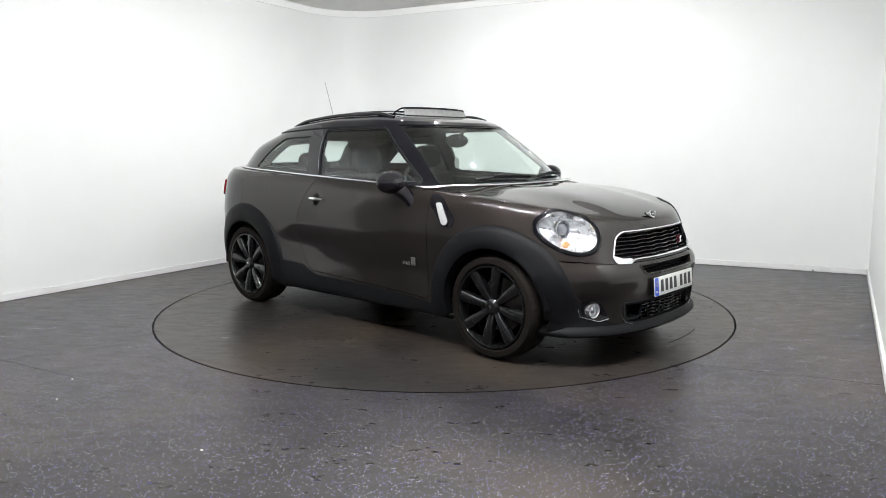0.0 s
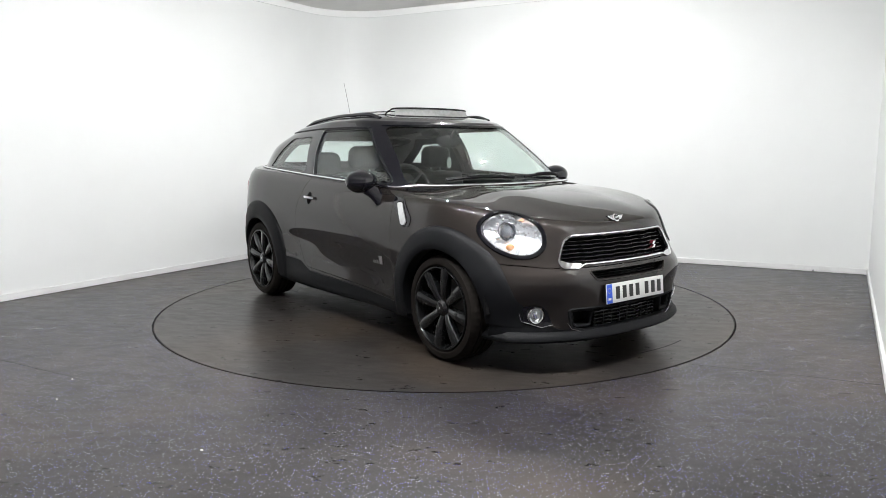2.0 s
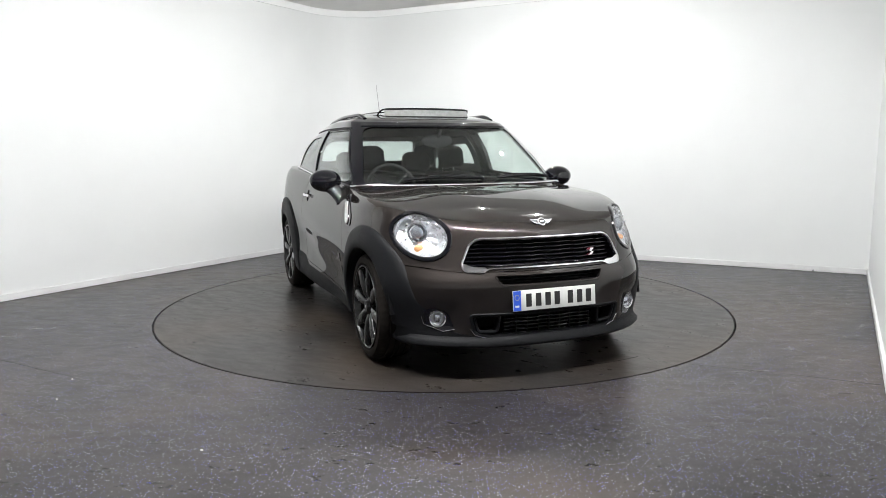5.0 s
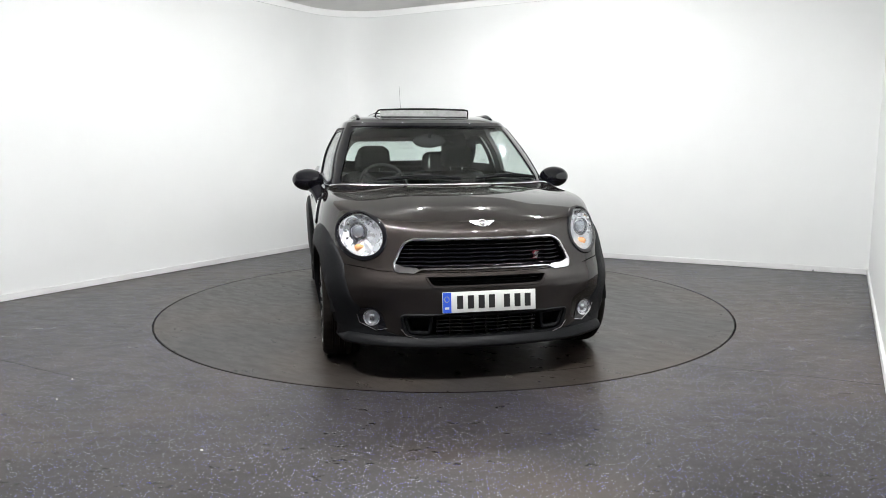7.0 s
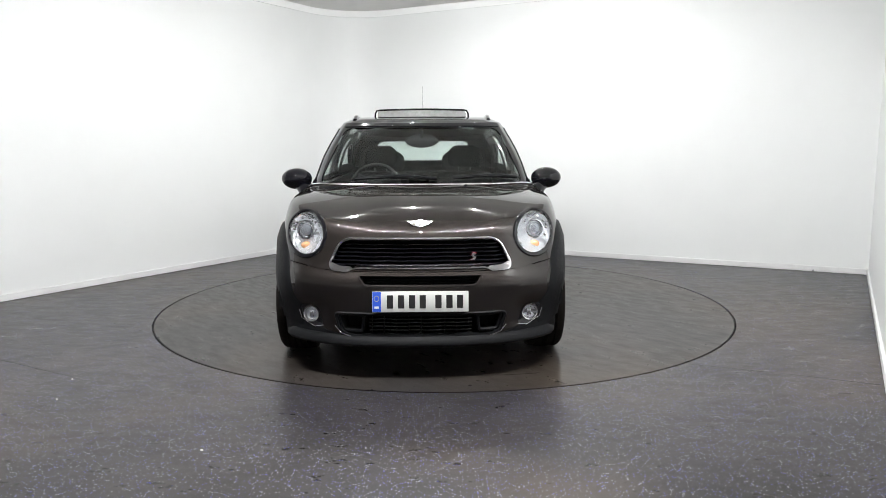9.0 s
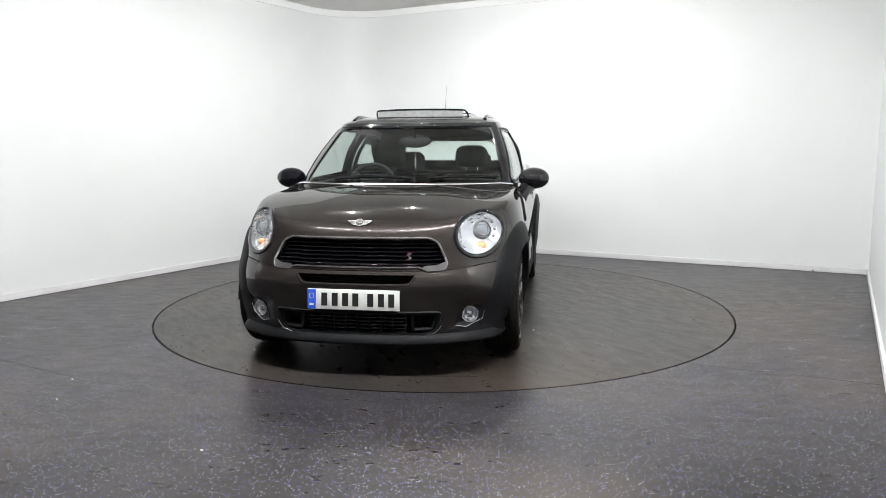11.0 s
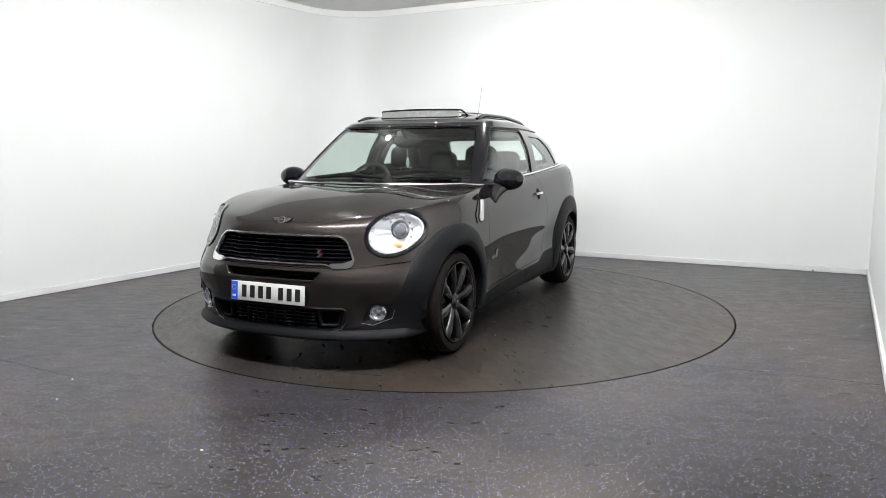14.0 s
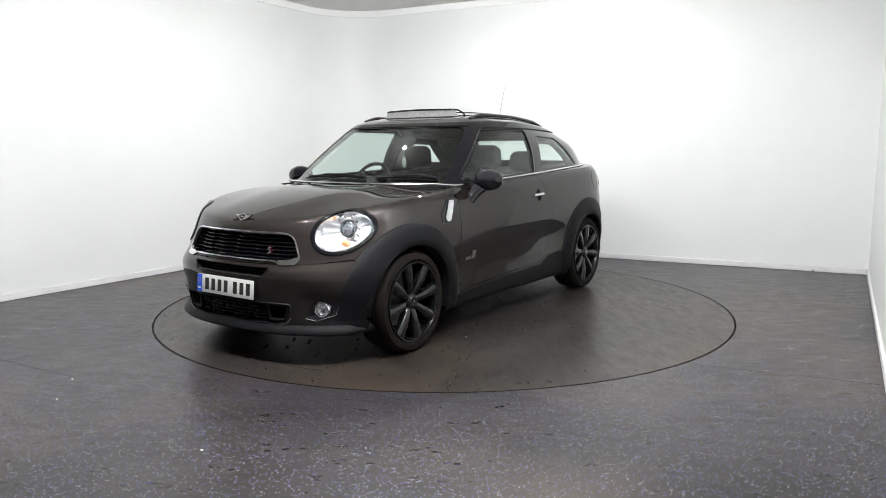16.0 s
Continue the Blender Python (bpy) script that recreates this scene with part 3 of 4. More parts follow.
for nm, cut in glass_cutters(0.006):
    ob = part(nm, carve(pane_bm, cut, "INTERSECT"), GLASS, car, "tinted car glass")
    CABIN_SKIN.pass_on(ob)
    ob.visible_shadow = False


# inner trim round the rear side windows
def lining(outer, opening, place, depth):
    """A flat frame between two outlines, set inside the cabin skin."""
    bm = bmesh.new()
    outer, opening = dense(outer, 0.03), dense(opening, 0.03)
    n = 72

    def at(poly, t):
        return poly[int(t * len(poly)) % len(poly)]
    rings = []
    for i in range(n):
        u, v = Vector(at(outer, i / n)), Vector(at(opening, i / n))
        ring = []
        for k in (0, 0.5, 1):
            p, nrm = place(*u.lerp(v, k))
            ring.append(None if p is None else bm.verts.new(p - nrm * depth))
        rings.append(ring)
    for i in range(n):
        p, q = rings[i], rings[(i + 1) % n]
        for j in range(2):
            face = (p[j], p[j + 1], q[j + 1], q[j])
            if None not in face:
                bm.faces.new(face)
    bmesh.ops.recalc_face_normals(bm, faces=bm.faces)
    return solid(bm, 0.006)


for s in (1, -1):
    rim_out = [(-0.50, 1.075), (-0.60, 1.405), (-1.03, 1.395), (-1.42, 1.10)]
    rim_in = [(-0.63, 1.145), (-0.675, 1.345), (-0.97, 1.338), (-1.21, 1.15)]
    part("side_lining", lining(rim_out, rim_in, lambda x, z: CABIN_SKIN.side(x, z, s), 0.05), CABIN, car, "dark inner trim round the rear side window")


# ---- wheels ----
def wheel():
    w = new("wheel")
    tyre = [(0.250, -0.10), (0.268, -0.112), (0.292, -0.112), (0.312, -0.101), (0.320, -0.085), (0.322, -0.062), (0.314, -0.060), (0.314, -0.052), (0.3235, -0.050), (0.3245, -0.022), (0.316, -0.020), (0.316, -0.010), (0.325, -0.008),
            (0.325, 0.008), (0.316, 0.010), (0.316, 0.020), (0.3245, 0.022), (0.3235, 0.050), (0.314, 0.052), (0.314, 0.060), (0.322, 0.062), (0.320, 0.085), (0.312, 0.101), (0.302, 0.108), (0.301, 0.110), (0.292, 0.112), (0.268, 0.113), (0.252, 0.10)]
    bm = lathe(tyre, 144)
    for i, v in enumerate(bm.verts):
        # notched shoulder blocks
        if (i // len(tyre)) % 3 == 0 and i % len(tyre) in (3, 4, 5, 20, 21, 22):
            v.co.x *= 0.988
            v.co.z *= 0.988
    part("tyre", bm, RUBBER, w, "black rubber tyre", 30)
    rim_p = [(0.255, -0.098), (0.256, 0.10), (0.252, 0.114), (0.244, 0.114), (0.236, 0.098), (0.230, 0.03), (0.222, -0.09)]
    part("rim", lathe(rim_p, 64), RIM, w, "dark anthracite rim", 35)
    bm = bmesh.new()
    # a tapered, rounded spoke from the hub to the rim
    rings = []
    for r, half, y, d in ((0.035, 0.022, 0.078, 0.03), (0.09, 0.025, 0.096, 0.040), (0.165, 0.033, 0.104, 0.040), (0.240, 0.040, 0.103, 0.026)):
        ring = [(r, -half, y - d)] + [(r, -half * math.cos(math.pi * j / 8), y - 0.012 + 0.020 * math.sin(math.pi * j / 8) ** 0.7) for j in range(9)] + [(r, half, y - d)]
        rings.append([bm.verts.new((q[0], q[2], q[1])) for q in ring])
    for p, q in zip(rings, rings[1:]):
        for j in range(11):
            bm.faces.new((p[j], p[(j + 1) % 11], q[(j + 1) % 11], q[j]))
    bm.faces.new(rings[0])
    bm.faces.new(rings[-1][::-1])
    bmesh.ops.recalc_face_normals(bm, faces=bm.faces)
    spoke = part("spoke", bm, RIM, w, "dark tapered spoke", 50)
    for k in range(8):
        ob = spoke if k == 0 else new("spoke", spoke.data)
        ob.parent = w
        tagged(ob, "dark tapered spoke")
        ob.matrix_basis = pose(0, 0, 0, 0, 45 * k + 11, 0)
    part("hub_cap", lathe([(0.0, 0.04), (0.05, 0.05), (0.05, 0.092), (0.036, 0.104), (0.033, 0.108), (0.0, 0.109)], 32, close=False), RIM, w, "dark round hub cap")
    part("hub_mark", box(-0.003, 0.003, 0.106, 0.1105, -0.010, 0.010, 0.001), CHROME, w, "small bright mark on the hub")
    part("brake_disc", lathe([(0.0, -0.02), (0.165, -0.02), (0.165, 0.0), (0.0, 0.0)], 40, close=False), shader("brake_steel", (0.16, 0.15, 0.14), 0.45, 0.9, grain=(60, 0.2)), w, "grey steel brake disc")
    part("barrel_back", lathe([(0.0, -0.06), (0.226, -0.06), (0.226, -0.07), (0.0, -0.07)], 40, close=False), DARK, w, "dark inner wheel")
    return w


first_wheel = wheel()
first_wheel.parent = car
HUB_Y = 0.768
first_wheel.matrix_basis = pose(AXLE, HUB_Y, WHEEL_Z)
for x, s in ((-AXLE, 1), (AXLE, -1), (-AXLE, -1)):
    w = copy_thing(first_wheel, pose(x, s * HUB_Y, WHEEL_Z, 0, 25, 0 if s > 0 else 180))

# ---- fittings of the car ----


def ribbon(pn, profile, closed=False, bm=None):
    """A bar that lies on a skin; pn: places with normals; profile: (sideways, out of the skin)."""
    bm = bm or bmesh.new()
    n, rings = len(pn), []
    for i, (p, nrm) in enumerate(pn):
        a = pn[(i - 1) % n][0] if closed or i else p
        b = pn[(i + 1) % n][0] if closed or i < n - 1 else p
        side = (b - a).normalized().cross(nrm).normalized()
        rings.append([bm.verts.new(p + side * s + nrm * h) for s, h in profile])
    k = len(profile)
    for i in range(n if closed else n - 1):
        a, b = rings[i], rings[(i + 1) % n]
        for j in range(k):
            bm.faces.new((a[j], a[(j + 1) % k], b[(j + 1) % k], b[j]))
    if not closed:
        bm.faces.new(rings[0][::-1])
        bm.faces.new(rings[-1])
    bmesh.ops.recalc_face_normals(bm, faces=bm.faces)
    return bm


def strip(w, h, low=-0.004):
    """A low rounded bar's profile."""
    return [(-w, low), (-w, h * 0.5), (-w * 0.6, h), (w * 0.6, h), (w, h * 0.5), (w, low)]


def plate(sheet, poly, axis, lo, hi, lift, thick):
    """A thin piece of a sheet inside an outline, lifted off it."""
    ia, ib = {"x": (1, 2), "y": (0, 2), "z": (0, 1)}[axis]
    a0, a1 = min(p[0] for p in poly) - 0.09, max(p[0] for p in poly) + 0.09
    b0, b1 = min(p[1] for p in poly) - 0.09, max(p[1] for p in poly) + 0.09
    ic = "xyz".index(axis)
    bm = sheet.copy()
    bm.normal_update()
    for v, c in {v: v.co + v.normal * lift for v in bm.verts}.items():
        v.co = c
    far = [f for f in bm.faces if not (a0 < f.calc_center_median()[ia] < a1 and b0 < f.calc_center_median()[ib] < b1 and min(lo, hi) - 0.1 < f.calc_center_median()[ic] < max(lo, hi) + 0.1)]
    bmesh.ops.delete(bm, geom=far, context="FACES")
    out = carve(solid(bm, thick), prism(poly, axis, lo, hi), "INTERSECT")
    bm.free()
    return out


def skin_part(name, bm, material, parent, label, skin):
    ob = part(name, bm, material, parent, label)
    skin.pass_on(ob)
    return ob


def front_line(poly, lift=0.0):
    out = []
    for y, z in poly:
        p, n = BODY.front(y, z)
        out.append((p + n * lift, n))
    return out


# wheel-arch flares: a band round each arch that stands proud of the flank
def flare(x0, sign, a0, a1, outer):
    bm = bmesh.new()
    prof = ((0.0, -0.05, 0.0), (0.0, 0.0, 0.024), (0.06, 0.0, 0.030), (0.35, 0.0, 0.029), (0.75, 0.0, 0.021), (0.95, 0.0, 0.012), (1.0, 0.0, 0.0), (1.0, -0.02, 0.0))
    rings, n = [], 44
    for i in range(n + 1):
        a = radians(a0 + (a1 - a0) * i / n)
        ro = outer(math.degrees(a))
        ring = []
        for f, dip, up in prof:
            r = 0.355 + (ro - 0.355) * f
            x, z = x0 + r * math.cos(a), WHEEL_Z + 0.005 + r * math.sin(a)
            p, nrm = BODY.side(x, max(z, 0.205), sign)
            if p is None:
                p = Vector((x, 0.8 * sign, z))
            y = abs(p.y) + up * min(1, 0.25 + i / 9, 0.25 + (n - i) / 9) + dip
            ring.append(bm.verts.new((x, sign * y, z)))
        rings.append(ring)
    k = len(prof)
    for p, q in zip(rings, rings[1:]):
        for j in range(k):
            bm.faces.new((p[j], p[(j + 1) % k], q[(j + 1) % k], q[j]))
    bm.faces.new(rings[0])
    bm.faces.new(rings[-1][::-1])
    bmesh.ops.recalc_face_normals(bm, faces=bm.faces)
    return bm


def arch_liner(x0, sign):
    bm = bmesh.new()
    n = 30
    rings = []
    for i in range(n + 1):
        a = radians(4 + 180 * i / n)
        c, s = x0 + 0.372 * math.cos(a), WHEEL_Z + 0.372 * math.sin(a)
        rings.append([bm.verts.new((c, sign * 0.845, s)), bm.verts.new((c, sign * 0.56, s)), bm.verts.new((x0 + 0.39 * math.cos(a), sign * 0.55, WHEEL_Z + 0.39 * math.sin(a))), bm.verts.new((x0 + 0.39 * math.cos(a), sign * 0.845, WHEEL_Z + 0.39 * math.sin(a)))])
    for p, q in zip(rings, rings[1:]):
        for j in range(4):
            bm.faces.new((p[j], p[(j + 1) % 4], q[(j + 1) % 4], q[j]))
    bm.faces.new([r[1] for r in rings])
    bmesh.ops.recalc_face_normals(bm, faces=bm.faces)
    return bm


for s in (1, -1):
    part("wheel_arch_flare", flare(AXLE, s, -6, 196, lambda a: 0.492 + 0.03 * min(1, max(0, 1 - a / 60))), PLASTIC, car, "wide matt black plastic arch flare")
    part("wheel_arch_flare", flare(-AXLE, s, -14, 192, lambda a: 0.505), PLASTIC, car, "wide matt black plastic arch flare")
    for x in (AXLE, -AXLE):
        part("arch_liner", arch_liner(x, s), DARK, car, "dark wheel-arch liner")
part("underbody", box(-1.80, 1.62, -0.68, 0.68, 0.205, 0.25, 0.02), DARK, car, "dark underbody pan")
for s in (1, -1):
    part("mud_flap", box(-0.95, -0.80, s * 0.66 - 0.16, s * 0.66 + 0.20, 0.17, 0.36, 0.03), PLASTIC, car, "black plastic flap ahead of the rear wheel")

# front splitter lip under the bumper
nose = [Vector((x, y, 0.212)) for x, y in plan_half(2.012, -2.0, 0.868, 1.29, -0.95, 2.5, 2.9, 60) if x > 1.60]
nose = [Vector((p.x, -p.y, p.z)) for p in nose[1:][::-1]] + nose
lip = []
for i, p in enumerate(nose):
    t = nose[min(i + 1, len(nose) - 1)] - nose[max(i - 1, 0)]
    n = Vector((t.y, -t.x, 0)).normalized()
    ends = min(1, min(i, len(nose) - 1 - i) / 9)
    lip.append((p - n * 0.05 * (1 - ends), n))
part("splitter", ribbon(lip, [(-0.040, -0.02), (-0.040, 0.007), (-0.026, 0.016), (-0.010, 0.033), (0.006, 0.036), (0.020, 0.024), (0.026, -0.02)]), PLASTIC, car, "black plastic front splitter lip", 50)

# grille
GR = rounded(GRILLE, 0.03)
line = front_line(dense(GR, 0.015), 0.0)
part("grille_surround", ribbon(line, [(-0.007, -0.012), (-0.008, 0.005), (-0.003, 0.010), (0.004, 0.009), (0.007, 0.003), (0.007, -0.012)], True), CHROME, car, "polished chrome grille surround")
for s in (1, -1):
    tip = rounded([(s * 0.40, 0.604), (s * 0.372, 0.622), (s * 0.385, 0.634), (s * 0.45, 0.636), (s * 0.50, 0.655), (s * 0.497, 0.610)], 0.01)
    part("grille_corner", plate(body_bm, tip, "x", 1.5, 2.3, 0.008, 0.012), CHROME, car, "chrome corner of the grille surround", 30)


def inset_panel(poly, depth, bm=None):
    """A dark back wall and rim behind an opening of the nose."""
    bm = bm or bmesh.new()
    pts = [p for p, n in front_line(dense(poly, 0.03))]
    a = [bm.verts.new(p + Vector((-0.01, 0, 0))) for p in pts]
    b = [bm.verts.new((min(p.x - depth, 1.93), p.y * 0.985, p.z)) for p in pts]
    k = len(a)
    for i in range(k):
        bm.faces.new((a[i], a[(i + 1) % k], b[(i + 1) % k], b[i]))
    bm.faces.new(b)
    bmesh.ops.recalc_face_normals(bm, faces=bm.faces)
    return bm


part("grille_backing", inset_panel(grown(GR, -0.002), 0.10), DARK, car, "dark recess behind the grille")
part("slot_backing", inset_panel(grown(rounded(SLOT, 0.02), -0.002), 0.07), DARK, car, "dark slot under the grille")
part("intake_backing", inset_panel(grown(rounded(INTAKE, 0.03), -0.002), 0.09), DARK, car, "dark recess of the lower intake")


def span(poly, z):
    """How far an outline reaches sideways at height z."""
    best = 0.0
    k = len(poly)
    for i in range(k):
        (y0, z0), (y1, z1) = poly[i], poly[(i + 1) % k]
        if (z0 - z) * (z1 - z) <= 0 and z0 != z1:
            best = max(best, y0 + (y1 - y0) * (z - z0) / (z1 - z0))
    return best


def slat(half, z, depth, h, wave):
    """A bar across an opening, bent with the nose, with a stepped honeycomb edge."""
    pn = []
    n = 60
    for i in range(n + 1):
        y = -half + 2 * half * i / n
        p, nrm = BODY.front(y, z)
        step = wave * (1 if (int((y + 5) / 0.085) % 2) else -1)
        pn.append((Vector((p.x - depth + step, y, z)), Vector((1, 0, 0))))
    return ribbon(pn, [(-h, -0.02), (-h, -0.003), (-h * 0.5, 0.0), (h * 0.5, 0.0), (h, -0.003), (h, -0.02)])


for i in range(7):
    z = 0.637 + 0.022 * i
    part("grille_slat", slat(span(GR, z) - 0.012, z, 0.026, 0.0042, 0.006), GLOSS_BLACK, car, "black grille bar")
for i in range(3):
    z = 0.545 + 0.015 * i
    part("slot_slat", slat(span(SLOT, z) - 0.015, z, 0.045, 0.004, 0.0), PLASTIC, car)
for i in range(6):
    z = 0.258 + 0.021 * i
    part("intake_slat", slat(0.285, z, 0.026, 0.0055, 0.004), GLOSS_BLACK, car, "black intake bar")
for i in range(9):
    y = -0.272 + 0.068 * i
    p, n = BODY.front(y, 0.31)
    part("intake_post", box(p.x - 0.05, p.x - 0.03, y - 0.004, y + 0.004, 0.25, 0.375), PLASTIC, car)
part("slot_lip", ribbon(front_line(dense(rounded(SLOT, 0.02), 0.02)), strip(0.006, 0.005), True), PAINT, car, "painted lip of the slot")
for s in (1, -1):
    duct = rounded([(s * 0.458, 0.368), (s * 0.315, 0.366), (s * 0.325, 0.272), (s * 0.43, 0.275)], 0.02)
    part("duct_frame", ribbon(front_line(dense(duct, 0.015), -0.012), [(-0.011, -0.05), (-0.011, 0.0), (-0.004, 0.008), (0.005, 0.006), (0.009, -0.002), (0.009, -0.05)], True), PLASTIC, car, "black plastic brake-duct frame")
low = [(-0.475, 0.30), (-0.445, 0.262), (-0.38, 0.242), (0.38, 0.242), (0.445, 0.262), (0.475, 0.30)]
part("intake_trim", ribbon(front_line(dense(low, 0.02, False), 0.002), strip(0.0035, 0.004)), CHROME, car, "thin bright line under the intake")
part("intake_rim", ribbon(front_line(dense(rounded(INTAKE, 0.03), 0.02), 0.0), [(-0.012, -0.03), (-0.012, 0.002), (0.0, 0.006), (0.006, 0.0), (0.006, -0.03)], True), PLASTIC, car, "black intake rim")

# number plate: blank bars in place of its characters
PLATE = new("number_plate")
PLATE.parent = car
tagged(PLATE, "white front number plate with a blue band")
PLATE.matrix_basis = pose(2.054, 0, 0.4515, 0, -5, 0)
part("plate_holder", box(-0.045, -0.006, -0.255, 0.255, -0.05, 0.05, 0.004), PLASTIC, PLATE, "black plate holder")
part("backing", box(-0.006, 0.0, -0.262, 0.262, -0.0565, 0.0565, 0.002), WHITE, PLATE, "white reflective plate")
part("band", box(0.0, 0.0012, -0.260, -0.214, -0.0545, 0.0545), BLUE, PLATE, "blue band", 0)
part("band_bar", box(0.0012, 0.002, -0.250, -0.226, -0.036, -0.024), WHITE, PLATE, "", 0)
part("band_ring", sweep([(0.0014, -0.238 + 0.013 * math.cos(a * math.pi / 8), 0.018 + 0.015 * math.sin(a * math.pi / 8)) for a in range(16)], round_profile(0.0012, n=4), True, Vector((1, 0, 0))), shader("plate_yellow", (0.5, 0.45, 0.1), 0.4, grain=(30, 0.1)), PLATE, "", 0)
for y in (-0.165, -0.105, -0.045, 0.013, 0.098, 0.158, 0.216):
    part("character_bar", box(0.0, 0.0014, y - 0.017, y + 0.017, -0.036, 0.036), INK, PLATE, "plain black bar", 0)

# bonnet badge and grille badge, as plain shapes
p, n = BODY.front(0.0, 0.853)
BADGE = new("badge")
BADGE.parent = car
lean = (n * 1.2 + Vector((1, 0, 0))).normalized()
BADGE.matrix_basis = Matrix.Translation(p + n * 0.008) @ lean.to_track_quat("X", "Z").to_matrix().to_4x4()
tagged(BADGE, "small winged chrome badge")
for s in (1, -1):
    for k, (y1, z0, z1) in enumerate(((0.072, 0.0095, 0.0145), (0.063, 0.0022, 0.0060), (0.054, -0.0052, -0.0018), (0.044, -0.0125, -0.0092))):
        feather = [(0.018 * s, z0), (0.018 * s, z1), (y1 * s, z1 + 0.001), ((y1 - 0.006) * s, z0)]
        part("wing", prism(feather, "x", -0.003, 0.004), CHROME, BADGE, "chrome feather of the wing", 20)
    part("wing_backing", prism([(0.018 * s, -0.015), (0.018 * s, 0.017), (0.075 * s, 0.018), (0.046 * s, -0.015)], "x", -0.005, 0.002), DARK, BADGE, "dark enamel between the feathers", 20)
bm = lathe([(0.0, 0.0), (0.022, 0.0), (0.026, 0.004), (0.022, 0.008), (0.0, 0.008)], 28, close=False)
bmesh.ops.rotate(bm, verts=bm.verts, matrix=Matrix.Rotation(radians(-90), 3, "Z"))
part("roundel", bm, CHROME, BADGE, "chrome ring")
part("centre_bar", box(0.009, 0.0102, -0.013, 0.013, -0.0035, 0.0035), CHROME, BADGE, "bright bar across the centre", 0)
part("centre", prism(oval(0, 0, 0.0195, 0.0185, 24), "x", 0.0075, 0.0092), INK, BADGE, "dark enamel centre")
p, n = BODY.front(0.292, 0.683)
mark = [(-0.030, -0.030), (0.012, -0.030), (0.030, -0.004), (0.006, 0.004), (0.030, 0.028), (-0.004, 0.032), (-0.020, 0.008), (0.004, -0.006), (-0.010, -0.020)]
part("grille_mark", prism([(0.292 + a * 0.7, 0.683 + b * 0.75) for a, b in mark], "x", p.x - 0.022, p.x - 0.004), PINK, car, "small red and chrome mark in the grille", 20)
part("grille_mark_edge", prism([(0.292 + (a + 0.004) * 0.6, 0.683 + b * 0.66) for a, b in mark], "x", p.x - 0.006, p.x - 0.002), CHROME, car, "chrome face of the mark", 20)

# headlamps
LAMP_GLASS = glass_material("headlamp_lens", (0.95, 0.96, 0.97), 0.8)
for s in (1, -1):
    lamp = new("headlamp")
    lamp.parent = car
    tagged(lamp, "large oval headlamp with projector and amber indicator")
    c = (LAMP_C[0] * s, LAMP_C[1])
    rim_line = front_line(oval(*c, LAMP_R[0] + 0.006, LAMP_R[1] + 0.006, 56), 0.0)
    part("bezel", ribbon(rim_line, [(-0.014, -0.01), (-0.014, 0.003), (-0.006, 0.008), (0.006, 0.007), (0.012, 0.001), (0.012, -0.01)], True), GLOSS_BLACK, lamp, "gloss black lamp surround")
    rim_line = front_line(oval(*c, LAMP_R[0] - 0.006, LAMP_R[1] - 0.006, 56), -0.004)
    part("inner_ring", ribbon(rim_line, [(-0.004, -0.03), (-0.004, 0.0), (0.003, 0.0), (0.004, -0.03)], True), CHROME, lamp, "chrome inner ring")
    bm = bmesh.new()
    rings = []
    for k, (f, d) in enumerate(((1.0, 0.012), (0.93, 0.028), (0.8, 0.046), (0.6, 0.062), (0.4, 0.07), (0.2, 0.074), (0.02, 0.075))):
        ring = []
        edge = front_line(oval(*c, LAMP_R[0] * 1.0, LAMP_R[1] * 1.0, 48))
        mx = sum((q.x for q, _ in edge)) / 48
        for i, (q, nrm) in enumerate(edge):
            y, z = c[0] + (q.y - c[0]) * f, c[1] + (q.z - c[1]) * f
            ripple = 0.003 * (1 if i % 4 < 2 else -1) if 0.3 < f < 0.9 else 0
            ring.append(bm.verts.new((mx + (q.x - mx) * f - d + ripple, y, z)))
        rings.append(ring)
    for a, b in zip(rings, rings[1:]):
        for i in range(48):
            bm.faces.new((a[i], a[(i + 1) % 48], b[(i + 1) % 48], b[i]))
    bm.faces.new(rings[-1])
    bmesh.ops.recalc_face_normals(bm, faces=bm.faces)
    part("reflector", bm, REFLECTOR, lamp, "bright faceted reflector", 30)
    hub = Vector((mx - 0.048, c[0] + 0.004 * s, c[1] + 0.012))
    aim = Matrix.Translation(hub) @ Vector((1, 0.25 * s, 0.1)).to_track_quat("Y", "Z").to_matrix().to_4x4()
    bm = lathe([(0.040, -0.03), (0.046, 0.012), (0.050, 0.018), (0.056, 0.016), (0.058, 0.008), (0.052, -0.03)], 36)
    bm.transform(aim)
    part("projector_ring", bm, CHROME, lamp, "chrome projector ring")
    bm = ball((0, 0.004, 0), (0.036, 0.022, 0.036), 28, 14)
    bm.transform(aim)
    part("projector_lens", bm, shader("smoked_lens", (0.30, 0.32, 0.35), 0.08, 0.5, 1.0, grain=(40, 0.1)), lamp, "dark glass projector lens")
    for k in range(8):
        a = radians(-30 + 240 * k / 7)
        bm = ball((0.074 * math.cos(a), 0.008, 0.074 * math.sin(a)), (0.009, 0.004, 0.009), 12, 8)
        bm.transform(aim)
        part("running_light", bm, CHROME, lamp, "small round running light")
    part("indicator", ball((mx - 0.014, c[0] + 0.004 * s, c[1] - 0.074), (0.02, 0.030, 0.022), 20, 12), AMBER, lamp, "amber indicator bulb cover")
    cover = skin_part("lens", plate(body_bm, oval(*c, *LAMP_R, 44), "x", 1.2, 2.3, 0.003, 0.004), LAMP_GLASS, lamp, "clear lamp cover", BODY)
    cover.visible_shadow = False
    # fog lamp in its dark corner recess
    fog = new("fog_lamp")
